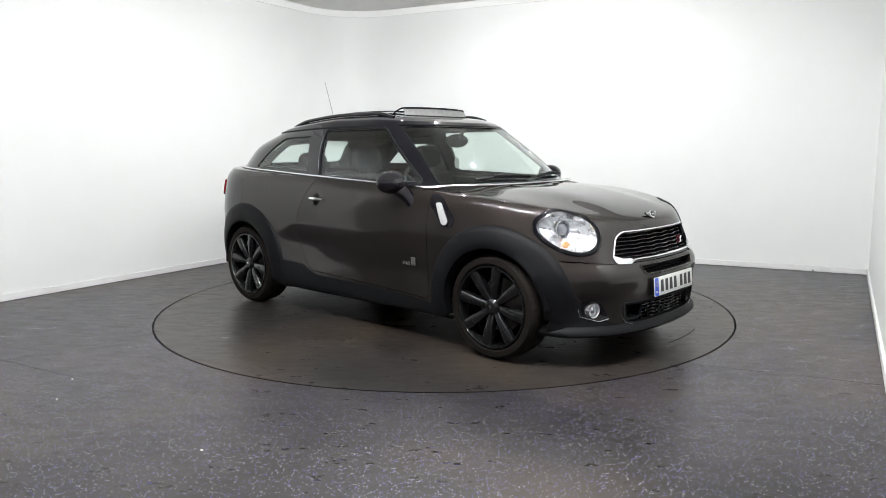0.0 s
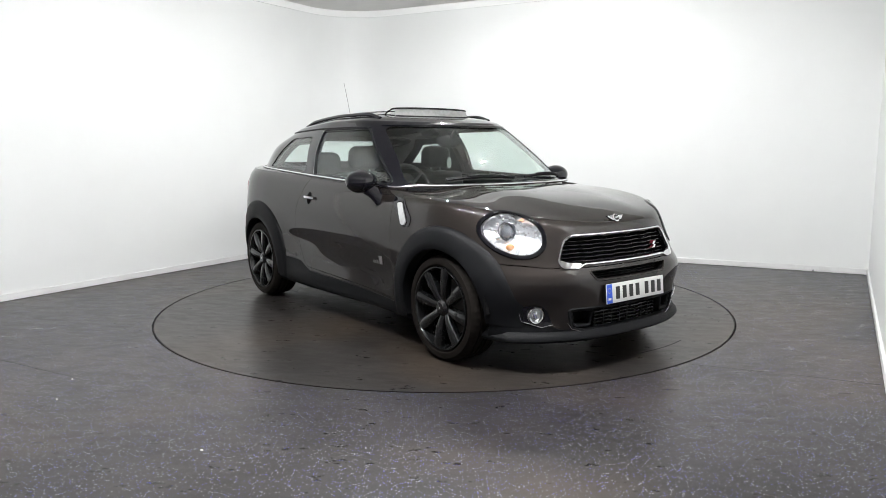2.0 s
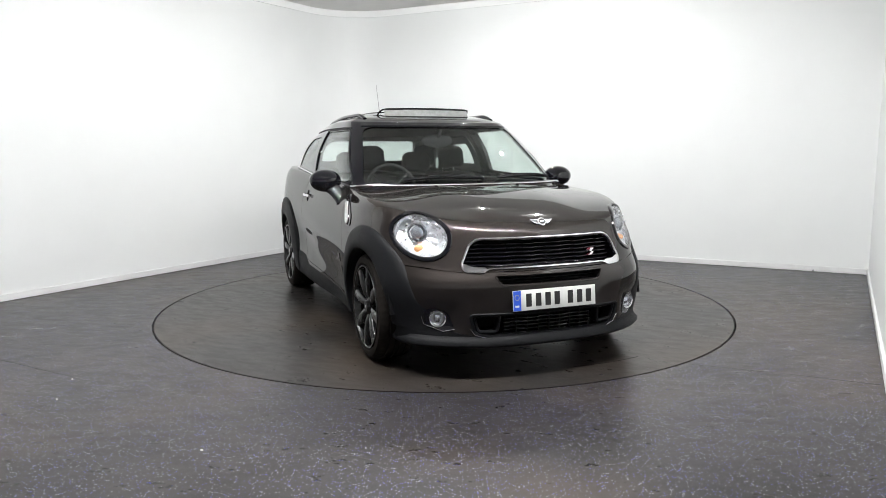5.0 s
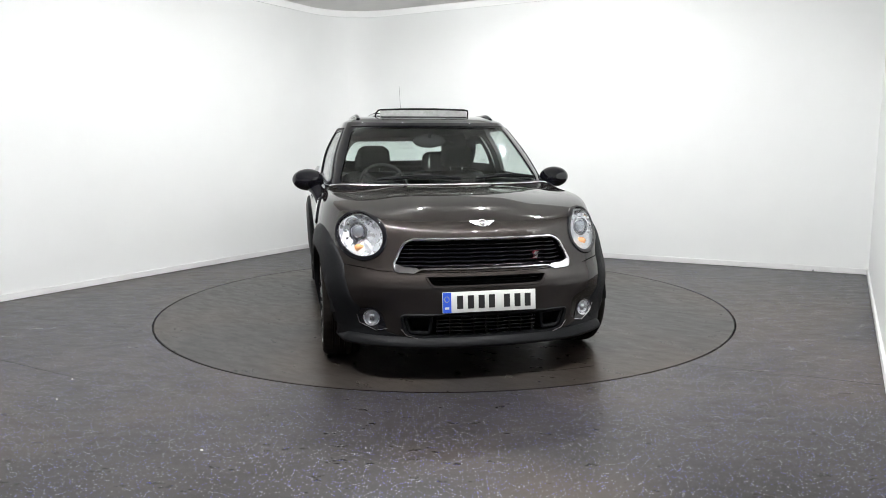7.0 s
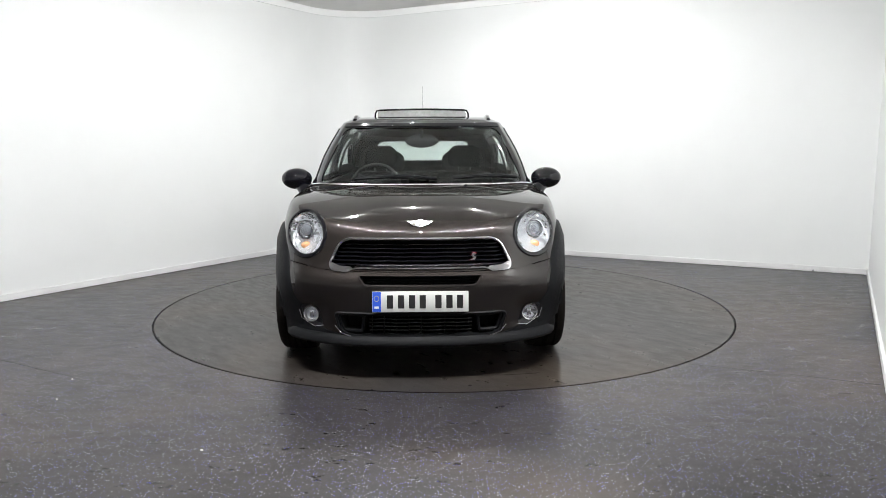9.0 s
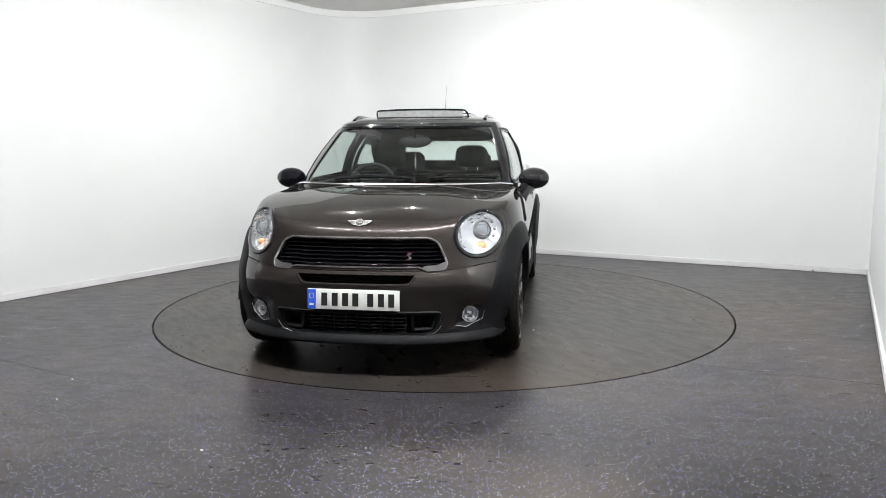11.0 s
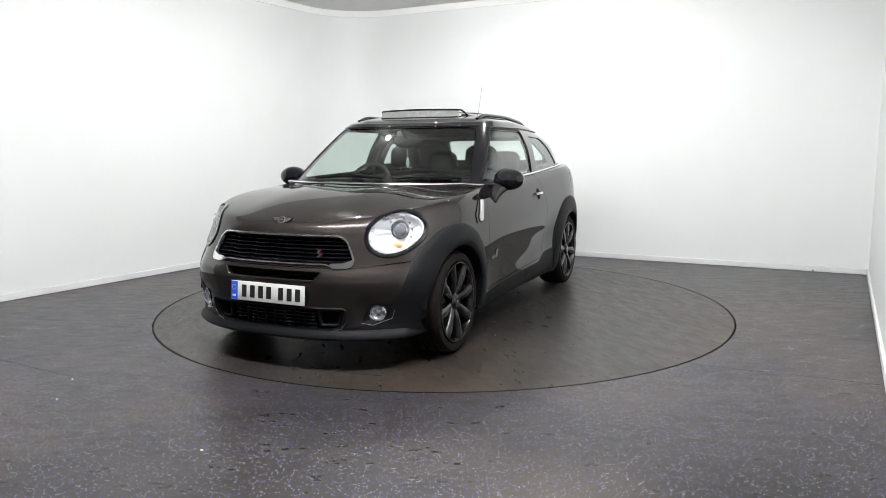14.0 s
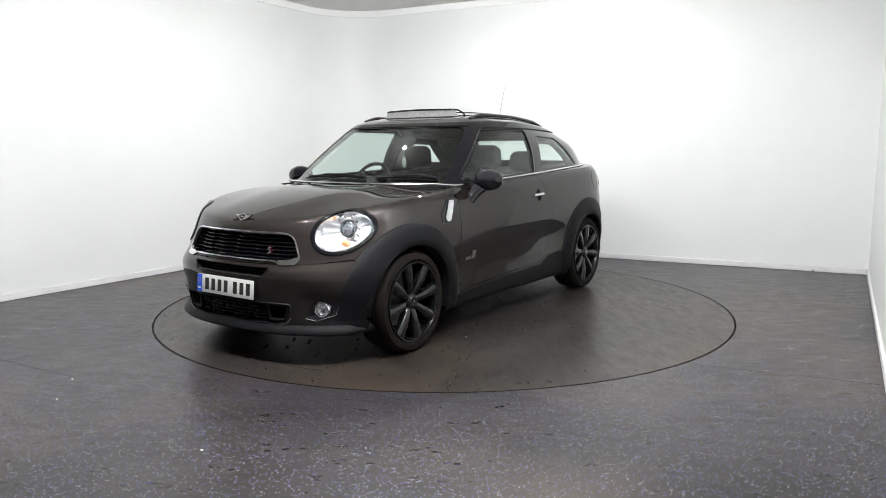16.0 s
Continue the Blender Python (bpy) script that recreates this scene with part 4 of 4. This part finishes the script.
    fog.parent = car
    tagged(fog, "small round fog lamp")
    p, n = BODY.front(FOG_C[0] * s, FOG_C[1])
    m = Matrix.Translation(p) @ Vector((1, 0.22 * s, 0)).to_track_quat("Y", "Z").to_matrix().to_4x4()
    for nm, prof, mat, lb, cl in (("fog_ring", [(0.036, -0.03), (0.041, 0.008), (0.046, 0.010), (0.050, 0.004), (0.050, -0.03)], CHROME, "chrome fog-lamp ring", True),
                                  ("fog_bowl", [(0.0, -0.03), (0.02, -0.026), (0.038, -0.008)], REFLECTOR, "fog-lamp reflector", False)):
        bm = lathe(prof, 32, close=cl)
        bm.transform(m)
        part(nm, bm, mat, fog, lb)
    bm = box(-0.014, 0.014, -0.02, -0.004, -0.022, 0.018, 0.004)
    bm.transform(m)
    part("fog_bulb", bm, CHROME, fog, "bulb shield")
    bm = lathe([(0.0, 0.010), (0.025, 0.008), (0.040, 0.0), (0.040, -0.003), (0.0, 0.006)], 32, close=False)
    bm.transform(m)
    o = part("fog_lens", bm, CLEAR, fog, "clear fog lens")
    o.visible_shadow = False
    pocket = rounded([(s * 0.545, 0.29), (s * 0.60, 0.275), (s * 0.685, 0.31), (s * 0.70, 0.38), (s * 0.655, 0.405), (s * 0.58, 0.39)], 0.03)
    hole = oval(FOG_C[0] * s, FOG_C[1], 0.046, 0.046, 24)
    pl = plate(body_bm, pocket, "x", 1.4, 2.3, 0.003, 0.006)
    skin_part("fog_surround", carve(pl, prism(hole, "x", 1.3, 2.4)), GLOSS_BLACK, fog, "gloss black fog-lamp surround", BODY)
    part("fog_trim", ribbon(front_line(dense([(s * 0.545, 0.292), (s * 0.60, 0.277), (s * 0.685, 0.312), (s * 0.70, 0.36)], 0.012, False), 0.003), strip(0.002, 0.003)), CHROME, fog, "thin bright trim")

# belt line and windscreen foot in chrome
base = cabin_rows()[0]
half = [p for p in base if p[0] > -1.69]
ring_pts = [(p[0], -p[1], p[2]) for p in half[1:][::-1]] + [tuple(p) for p in half]
out = []
for x, y, z in ring_pts:
    n = Vector((max(x - 0.5, 0) * 2, y, 0)).normalized()
    rise = 0.019 * min(max((x - 0.72) / 0.12, 0), 1)
    out.append((Vector((x, y, z + 0.032 + rise)) + n * 0.010, (n + Vector((0, 0, 0.5))).normalized()))
part("belt_trim", ribbon(out, [(-0.0078, -0.012), (-0.0078, 0.003), (-0.004, 0.008), (0.004, 0.008), (0.0078, 0.003), (0.0078, -0.012)]), CHROME, car, "polished chrome trim round the window line")
scut = []
for x, y, z in ring_pts:
    n = Vector((max(x - 0.5, 0) * 2, y, 0)).normalized()
    scut.append((Vector((x, y, z)) + n * 0.0, Vector((0, 0, 1))))
part("belt_seal", ribbon(scut, [(-0.022, -0.02), (-0.022, 0.010), (0.012, 0.012), (0.012, -0.02)]), PLASTIC, car, "black rubber window seal")

for s in (1, -1):
    # door window chrome and pillar seams
    pn = []
    for k in range(13):
        t = k / 12
        p, n = CABIN_SKIN.side(-0.418 - 0.055 * t, 1.075 + 0.335 * t, s)
        pn.append((p + n * 0.001, n))
    part("pillar_trim", ribbon(pn, strip(0.0015, 0.004)), CHROME, car, "narrow bright strip on the door pillar")
    frame_line = []
    for x, z in dense(grown(rounded(DOOR_GLASS, 0.03), 0.012), 0.03):
        p, n = CABIN_SKIN.side(x, z, s)
        frame_line.append((p, n))
    part("window_seal", ribbon(frame_line, strip(0.006, 0.005), True), PLASTIC, car, "black window rubber")
    gutter = []
    for k in range(40):
        x = 0.17 - 1.35 * k / 39
        p, n = CABIN_SKIN.side(x, 1.432 - 0.045 * max(0, -x - 0.5) ** 1.5 - 0.03 * max(0, x), s)
        if p is not None:
            gutter.append((p, n))
    part("roof_gutter", ribbon(gutter, strip(0.005, 0.006)), PLASTIC, car, "black gutter strip along the roof edge")
    # mirror
    mir = new("wing_mirror")
    mir.parent = car
    tagged(mir, "gloss black rounded wing mirror")
    cap = ball((0.50, s * 0.925, 1.058), (0.092, 0.112, 0.078), 32, 20)
    for v in cap.verts:
        if v.co.x < 0.46:
            v.co.x = 0.46 - (0.46 - v.co.x) * 0.3
    part("cap", cap, GLOSS_BLACK, mir, "gloss black mirror cap", 50)
    part("glass", ball((0.442, s * 0.925, 1.058), (0.004, 0.084, 0.064), 28, 12), CHROME, mir, "mirror glass")
    arm = sweep([(0.52, s * 0.90, 1.02), (0.565, s * 0.865, 0.985), (0.60, s * 0.845, 0.945), (0.615, s * 0.835, 0.915)], round_profile(0.046, 0.036, 14), False, Vector((1, 0, 0)))
    part("arm", arm, GLOSS_BLACK, mir, "black mirror arm")
    # handle
    hd = new("door_handle")
    hd.parent = car
    tagged(hd, "chrome door handle over a flat dark patch for shade")
    p, n = BODY.side(-0.35, 0.905, s)
    # no hollow here: a flat dark oval gives the shade behind the grip
    cup_shade = oval(-0.357, 0.903, 0.034, 0.046, 24)
    skin_part("cup_shade", plate(body_bm, cup_shade, "y", 0.5 * s, 1.2 * s, 0.0015, 0.006), DARK, hd, "flat dark patch for the shade behind the handle", BODY)
    bar = []
    for k in range(13):
        x = -0.265 - 0.165 * k / 12
        q, m_ = BODY.side(x, 0.905 + (x + 0.35) * -0.05, s)
        lift = 0.010 + 0.022 * math.sin(math.pi * k / 12)
        bar.append((q + m_ * lift, m_))
    part("grip", ribbon(bar, round_profile(0.0125, 0.009, 10)), CHROME, hd, "polished chrome grip", 60)
    # side scuttle: black trim with a bright slanted lamp housing
    sc = new("side_scuttle")
    sc.parent = car
    tagged(sc, "black side vent with a bright slanted insert")
    trim = rounded([(0.792, 0.985), (0.845, 0.988), (0.905, 0.955), (1.015, 0.845), (1.00, 0.79), (0.93, 0.785), (0.86, 0.86), (0.80, 0.92)], 0.02)
    skin_part("trim", plate(body_bm, trim, "y", 0.5 * s, 1.2 * s, 0.005, 0.010), GLOSS_BLACK, sc, "gloss black vent trim", BODY)
    bright = rounded([(0.852, 0.935), (0.892, 0.940), (0.968, 0.825), (0.955, 0.800), (0.920, 0.805)], 0.012)
    skin_part("insert", plate(body_bm, bright, "y", 0.5 * s, 1.2 * s, 0.014, 0.010), REPEATER, sc, "pale side indicator lens", BODY)
    ln = []
    for x, z in dense(grown(bright, 0.008), 0.012):
        p, n = BODY.side(x, z, s)
        ln.append((p + n * 0.006, n))
    part("insert_rim", ribbon(ln, round_profile(0.004, n=6), True), GLOSS_BLACK, sc, "black rim")
    # small chrome side badge as plain bars
    q, n = BODY.side(0.63, 0.528, s)
    for k, (dx, w, h) in enumerate(((-0.075, 0.020, 0.020), (-0.048, 0.020, 0.022), (-0.020, 0.018, 0.026), (0.022, 0.044, 0.058))):
        mk = [(0.63 - dx * s - w / 2, 0.512), (0.63 - dx * s - w / 2 + 0.004, 0.512 + h), (0.63 - dx * s + w / 2 + 0.004, 0.512 + h), (0.63 - dx * s + w / 2, 0.512)]
        part("side_badge_bar", plate(body_bm, mk, "y", 0.5 * s, 1.2 * s, 0.004, 0.004), CHROME, car, "small chrome badge piece", 20)
    # tail lamp wraps the rear corner
    tl = rounded([(-1.79, 0.96), (-1.81, 1.01), (-1.88, 1.02), (-1.93, 0.97), (-1.93, 0.89), (-1.86, 0.87), (-1.81, 0.90)], 0.03)
    skin_part("tail_lamp", plate(body_bm, tl, "y", 0.15 * s, 1.2 * s, 0.016, 0.022), RED, car, "red tail lamp", BODY)
    # roof rail
    rail = []
    for k in range(27):
        t = k / 26
        x = 0.12 - 1.17 * t
        p, n = CABIN_SKIN.top(x, s * (0.532 - 0.02 * abs(t - 0.4)))
        rail.append(p + Vector((0, 0, 0.019 * min(1, math.sin(math.pi * t) * 2.6) - 0.004)))
    part("roof_rail", sweep(rail, round_profile(0.018, 0.014, 10)), GLOSS_BLACK, car, "slim black roof rail", 60)

flap = []
for x, z in oval(-1.50, 0.985, 0.075, 0.085, 36):
    p, n = BODY.side(x, z, 1)
    flap.append((p, n))
part("fuel_flap_gap", ribbon(flap, [(-0.002, -0.004), (-0.002, 0.0008), (0.002, 0.0008), (0.002, -0.004)], True), DARK, car, "round gap of the fuel flap")

# glossy bead along the top of the windscreen
bead = []
for k in range(49):
    y = -0.585 + 1.17 * k / 48
    p, n = CABIN_SKIN.front(y, 1.442)
    bead.append((p, n))
part("screen_bead", ribbon(bead, round_profile(0.007, 0.007, 12)), GLOSS_BLACK, car, "gloss black bead over the windscreen", 80)

# wipers lying at the foot of the windscreen
for y0, y1, zz in ((-0.47, 0.11, 1.058), (0.22, 0.67, 1.062)):
    wp = new("wiper")
    wp.parent = car
    tagged(wp, "black windscreen wiper")
    blade, arm = [], []
    for k in range(15):
        y = y0 + (y1 - y0) * k / 14
        p, n = CABIN_SKIN.front(y, zz + 0.012 * math.sin(math.pi * k / 14))
        blade.append((p + n * 0.012, n))
        if k > 3:
            arm.append((p + n * (0.026 if k < 12 else 0.02), n))
    part("blade", ribbon(blade, [(-0.006, -0.008), (-0.008, 0.006), (0.008, 0.006), (0.006, -0.008)]), PLASTIC, wp, "black wiper blade")
    part("arm", ribbon(arm, round_profile(0.007, 0.005, 8)), PLASTIC, wp, "black wiper arm")
for y in (-0.30, 0.30):
    p, n = BODY.top(1.02, y)
    part("washer_jet", ball(p + n * 0.003, (0.012, 0.014, 0.007), 14, 8), PLASTIC, car, "small black washer jet")

# open sunroof: raised wind deflector in front of the slid-back glass
roof_front, n = CABIN_SKIN.top(0.03, 0.0)
dz = roof_front.z
SUN = new("sunroof")
SUN.parent = car
tagged(SUN, "open glass sunroof with a raised wind deflector")
top_bar = [(-0.06, -0.392, dz - 0.006), (-0.01, -0.385, dz + 0.03), (0.03, -0.37, dz + 0.048)] + [(0.045 + 0.02 * (1 - (y / 0.34) ** 2), y, dz + 0.052 + 0.006 * (1 - (y / 0.34) ** 2)) for y in (-0.34, -0.2, -0.07, 0.07, 0.2, 0.34)] + [(0.03, 0.37, dz + 0.048), (-0.01, 0.385, dz + 0.03), (-0.06, 0.392, dz - 0.006)]
top_bar = [(x, y * 0.965, z) for x, y, z in top_bar]
part("deflector_frame", sweep(top_bar, round_profile(0.007, 0.005, 8), False, Vector((1, 0, 0))), GLOSS_BLACK, SUN, "black deflector frame", 60)
bm = bmesh.new()
g = [[bm.verts.new((0.04 + 0.02 * (1 - (y / 0.34) ** 2) + 0.03 * (1 - t), y * (1 + 0.02 * (1 - t)), dz - 0.02 + 0.072 * t)) for y in (-0.345, -0.2, -0.07, 0.07, 0.2, 0.345)] for t in (0.0, 1.0)]
for i in range(5):
    bm.faces.new((g[0][i], g[0][i + 1], g[1][i + 1], g[1][i]))
bm = solid(bm, 0.003)
part("deflector_mesh", bm, shader("grey_mesh", (0.22, 0.22, 0.22), 0.7, grain=(300, 0.3)), SUN, "grey wind-deflector mesh")
bm = plate(cabin_bm, rounded([(-0.20, -0.37), (-0.20, 0.37), (-0.66, 0.38), (-0.66, -0.38)], 0.06), "z", 1.3, 1.8, 0.030, 0.008)
part("sunroof_panel", bm, GLOSS_BLACK, SUN, "dark glass roof panel", 30)
part("sunroof_frame", sweep([(*p, CABIN_SKIN.top(*p)[0].z) for p in dense(rounded(SUNROOF, 0.05), 0.05)], [(-0.012, -0.03), (-0.012, 0.004), (0.004, 0.006), (0.008, -0.03)], True), PLASTIC, SUN, "black sunroof seal")

# aerial
AER = new("aerial")
AER.parent = car
tagged(AER, "thin black roof aerial leaning back")
p, n = CABIN_SKIN.top(-1.16, 0.0)
part("aerial_base", ball(p, (0.035, 0.022, 0.018), 18, 10), PLASTIC, AER, "black aerial foot")
part("mast", rod(p, (-1.307, 0.0, 1.875), 0.0032, 0.0018, 8), shader("grey_mast", (0.25, 0.25, 0.25), 0.4, 0.3, grain=(40, 0.1)), AER, "thin grey mast")

# cabin
part("dashboard", box(0.30, 0.86, -0.68, 0.68, 0.78, 1.005, 0.06, 3), CABIN, car, "dark dashboard")
part("cabin_floor", box(-1.6, 0.7, -0.72, 0.72, 0.30, 0.34), CABIN, car, "dark cabin floor")
part("parcel_shelf", box(-1.72, -1.30, -0.60, 0.60, 1.02, 1.045, 0.01), CABIN, car, "dark parcel shelf")
for s in (1, -1):
    part("door_card", box(-1.55, 0.66, s * 0.735 - 0.03, s * 0.735 + 0.03, 0.40, 1.03, 0.02), CABIN, car, "dark inner door card")


def seat(name, x, y, w, top, rest):
    st = new(name)
    st.parent = car
    tagged(st, "dark leather car seat with headrest")
    back = box(-0.07, 0.07, -w, w, 0.45, top, 0.05, 3)
    for v in back.verts:
        v.co.x += (0.45 - v.co.z) * 0.22
        v.co.y *= 1 - 0.25 * max(0, v.co.z - 0.85)
    bmesh.ops.translate(back, verts=back.verts, vec=(x, y, 0))
    part("backrest", back, LEATHER, st, "dark leather backrest", 60)
    part("cushion", box(x - 0.02, x + 0.50, y - w, y + w, 0.40, 0.56, 0.05, 3), LEATHER, st, "dark leather cushion", 60)
    hx = x + (0.45 - rest) * 0.22
    hr = box(hx - 0.05, hx + 0.055, y - 0.145, y + 0.145, rest - 0.095, rest + 0.095, 0.05, 4)
    for v in hr.verts:
        k = 1 - 0.28 * ((v.co.z - rest) / 0.095) ** 2 * (1 if v.co.z > rest else 0.3)
        v.co.y = y + (v.co.y - y) * k
    part("headrest", hr, LEATHER, st, "rounded dark headrest", 60)
    for d in (-0.05, 0.05):
        part("headrest_post", rod((hx, y + d, top - 0.04), (hx, y + d, rest - 0.06), 0.006), CHROME, st, "chrome headrest post")
    return st


for y in (-0.36, 0.36):
    seat("front_seat", -0.22, y, 0.25, 1.08, 1.205)
for y in (-0.32, 0.32):
    seat("rear_seat", -0.95, y, 0.27, 1.04, 1.15)
SW = new("steering_wheel")
SW.parent = car
tagged(SW, "dark three-spoke steering wheel")
SW.matrix_basis = pose(0.26, -0.36, 0.985, 0, 64, 0)
part("wheel_ring", sweep([(0.185 * math.cos(a * math.pi / 20), 0.185 * math.sin(a * math.pi / 20), 0) for a in range(40)], round_profile(0.015, n=10), True), LEATHER, SW, "dark leather wheel ring", 60)
part("wheel_boss", ball((0, 0, -0.01), (0.065, 0.065, 0.03), 20, 10), CABIN, SW, "dark wheel boss")
for a in (0, 130, 230):
    c, s_ = math.cos(radians(a)), math.sin(radians(a))
    part("wheel_spoke", rod((0.05 * c, 0.05 * s_, -0.008), (0.18 * c, 0.18 * s_, 0), 0.014, 0.011), CABIN, SW, "dark wheel spoke")
IM = new("interior_mirror")
IM.parent = car
tagged(IM, "dark interior mirror")
part("mirror_case", ball((0.27, 0.0, 1.332), (0.03, 0.128, 0.052), 24, 12), CABIN, IM, "dark mirror case")
part("mirror_stem", rod((0.29, 0, 1.36), (0.36, 0, 1.42), 0.012), CABIN, IM, "dark stem")
AF = new("air_freshener")
AF.parent = car
tagged(AF, "pale oval air freshener on a cord")
part("tag", prism(oval(0.27, 1.165, 0.026, 0.042, 24), "y", -0.002, 0.002), PALE, AF, "pale oval card")
part("cord", rod((0.27, 0, 1.30), (0.27, 0, 1.20), 0.0015, None, 6), PALE, AF, "thin cord")

# ---- seams and small litter on the floor ----


def seam(name, pts, width, parent, label, z=0.0003):
    bm = sweep([(x, y, z) for x, y in pts], [(-width, -0.0005), (-width, 0.0005), (width, 0.0005), (width, -0.0005)])
    ob = mesh_ob(name, bm, GAP, 0)
    if parent:
        ob.parent = parent
        return tagged(ob, label)
    return tagged(ob, label, "", "", "structure")


seam("floor_seam", [(1.47, -1.785), (1.968, -1.985), (2.42, -2.20)], 0.0022, None, "thin dark seam between floor sheets")
seam("floor_seam", [(-3.2, -1.36), (-2.732, -1.624), (-2.102, -1.977)], 0.0014, None, "thin dark seam between floor sheets")


SCRATCH = shader("pale_scratch", (0.075, 0.070, 0.066), 0.5, grain=(40, 0.3))
for pts in ([(-0.485, -3.015), (-0.367, -3.062), (-0.259, -3.129)], [(-0.038, -3.205), (0.031, -3.132), (0.09, -3.089)]):
    ob = seam("scratch", pts, 0.0016, None, "faint pale scratch in the vinyl floor", 0.0002)
    ob.data.materials[0] = SCRATCH


def on_disc(x, y):
    """A place given along the car, as it lies on the turntable at the start."""
    a = radians(START - 90)
    return (x * math.cos(a) - y * math.sin(a), x * math.sin(a) + y * math.cos(a))


seam("disc_seam", [on_disc(*p) for p in ((1.942, 0.505), (1.962, 0.40), (1.975, 0.28), (1.976, 0.16), (1.968, 0.03))], 0.0032, turntable, "curved dark cut in the disc")
rim = [(2.2565 * math.cos(2 * math.pi * k / 160), 2.2565 * math.sin(2 * math.pi * k / 160), -0.002) for k in range(160)]
rb = part("disc_edge", sweep(rim, [(-0.002, -0.01), (-0.002, 0.0022), (0.002, 0.0022), (0.002, -0.01)], True), PLASTIC, turntable, "black rubber edge strip", 30)
CHIP = shader("pale_grit", (0.7, 0.7, 0.66), 0.6, grain=(80, 0.2))
for x, y, r in ((-1.039, -2.998, 0.008), (-2.088, -2.018, 0.006), (-2.0, -2.35, 0.005)):
    bm = ball((x, y, 0.003), (r, r * 0.6, 0.004), 8, 6)
    tagged(mesh_ob("grit", bm, CHIP, 30), "small pale chip of grit on the floor", "litter", "grit on the floor")
x, y = on_disc(0.843, 0.776)
part("grit_speck", ball((x, y, 0.003), (0.006, 0.005, 0.004), 8, 6), CHIP, turntable, "small pale chip")

tagged(mesh_ob("cable_end", rod((3.80, 1.425, 0.006), (3.83, 1.462, 0.07), 0.005, None, 8), GAP, 30), "short dark cable end against the skirting", "cable")


def motions():
    """The turntable turns evenly and carries the car."""
    car_on_disc = Matrix.Translation((0.028, -0.171, 0))
    times = [float(t) for t in range(17)]
    walk(turntable, [(t, pose(0, 0, 0, 0, 0, SPIN * t)) for t in times])
    walk(car, [(t, pose(0, 0, 0, 0, 0, START + SPIN * t - 90) @ car_on_disc) for t in times])


motions()
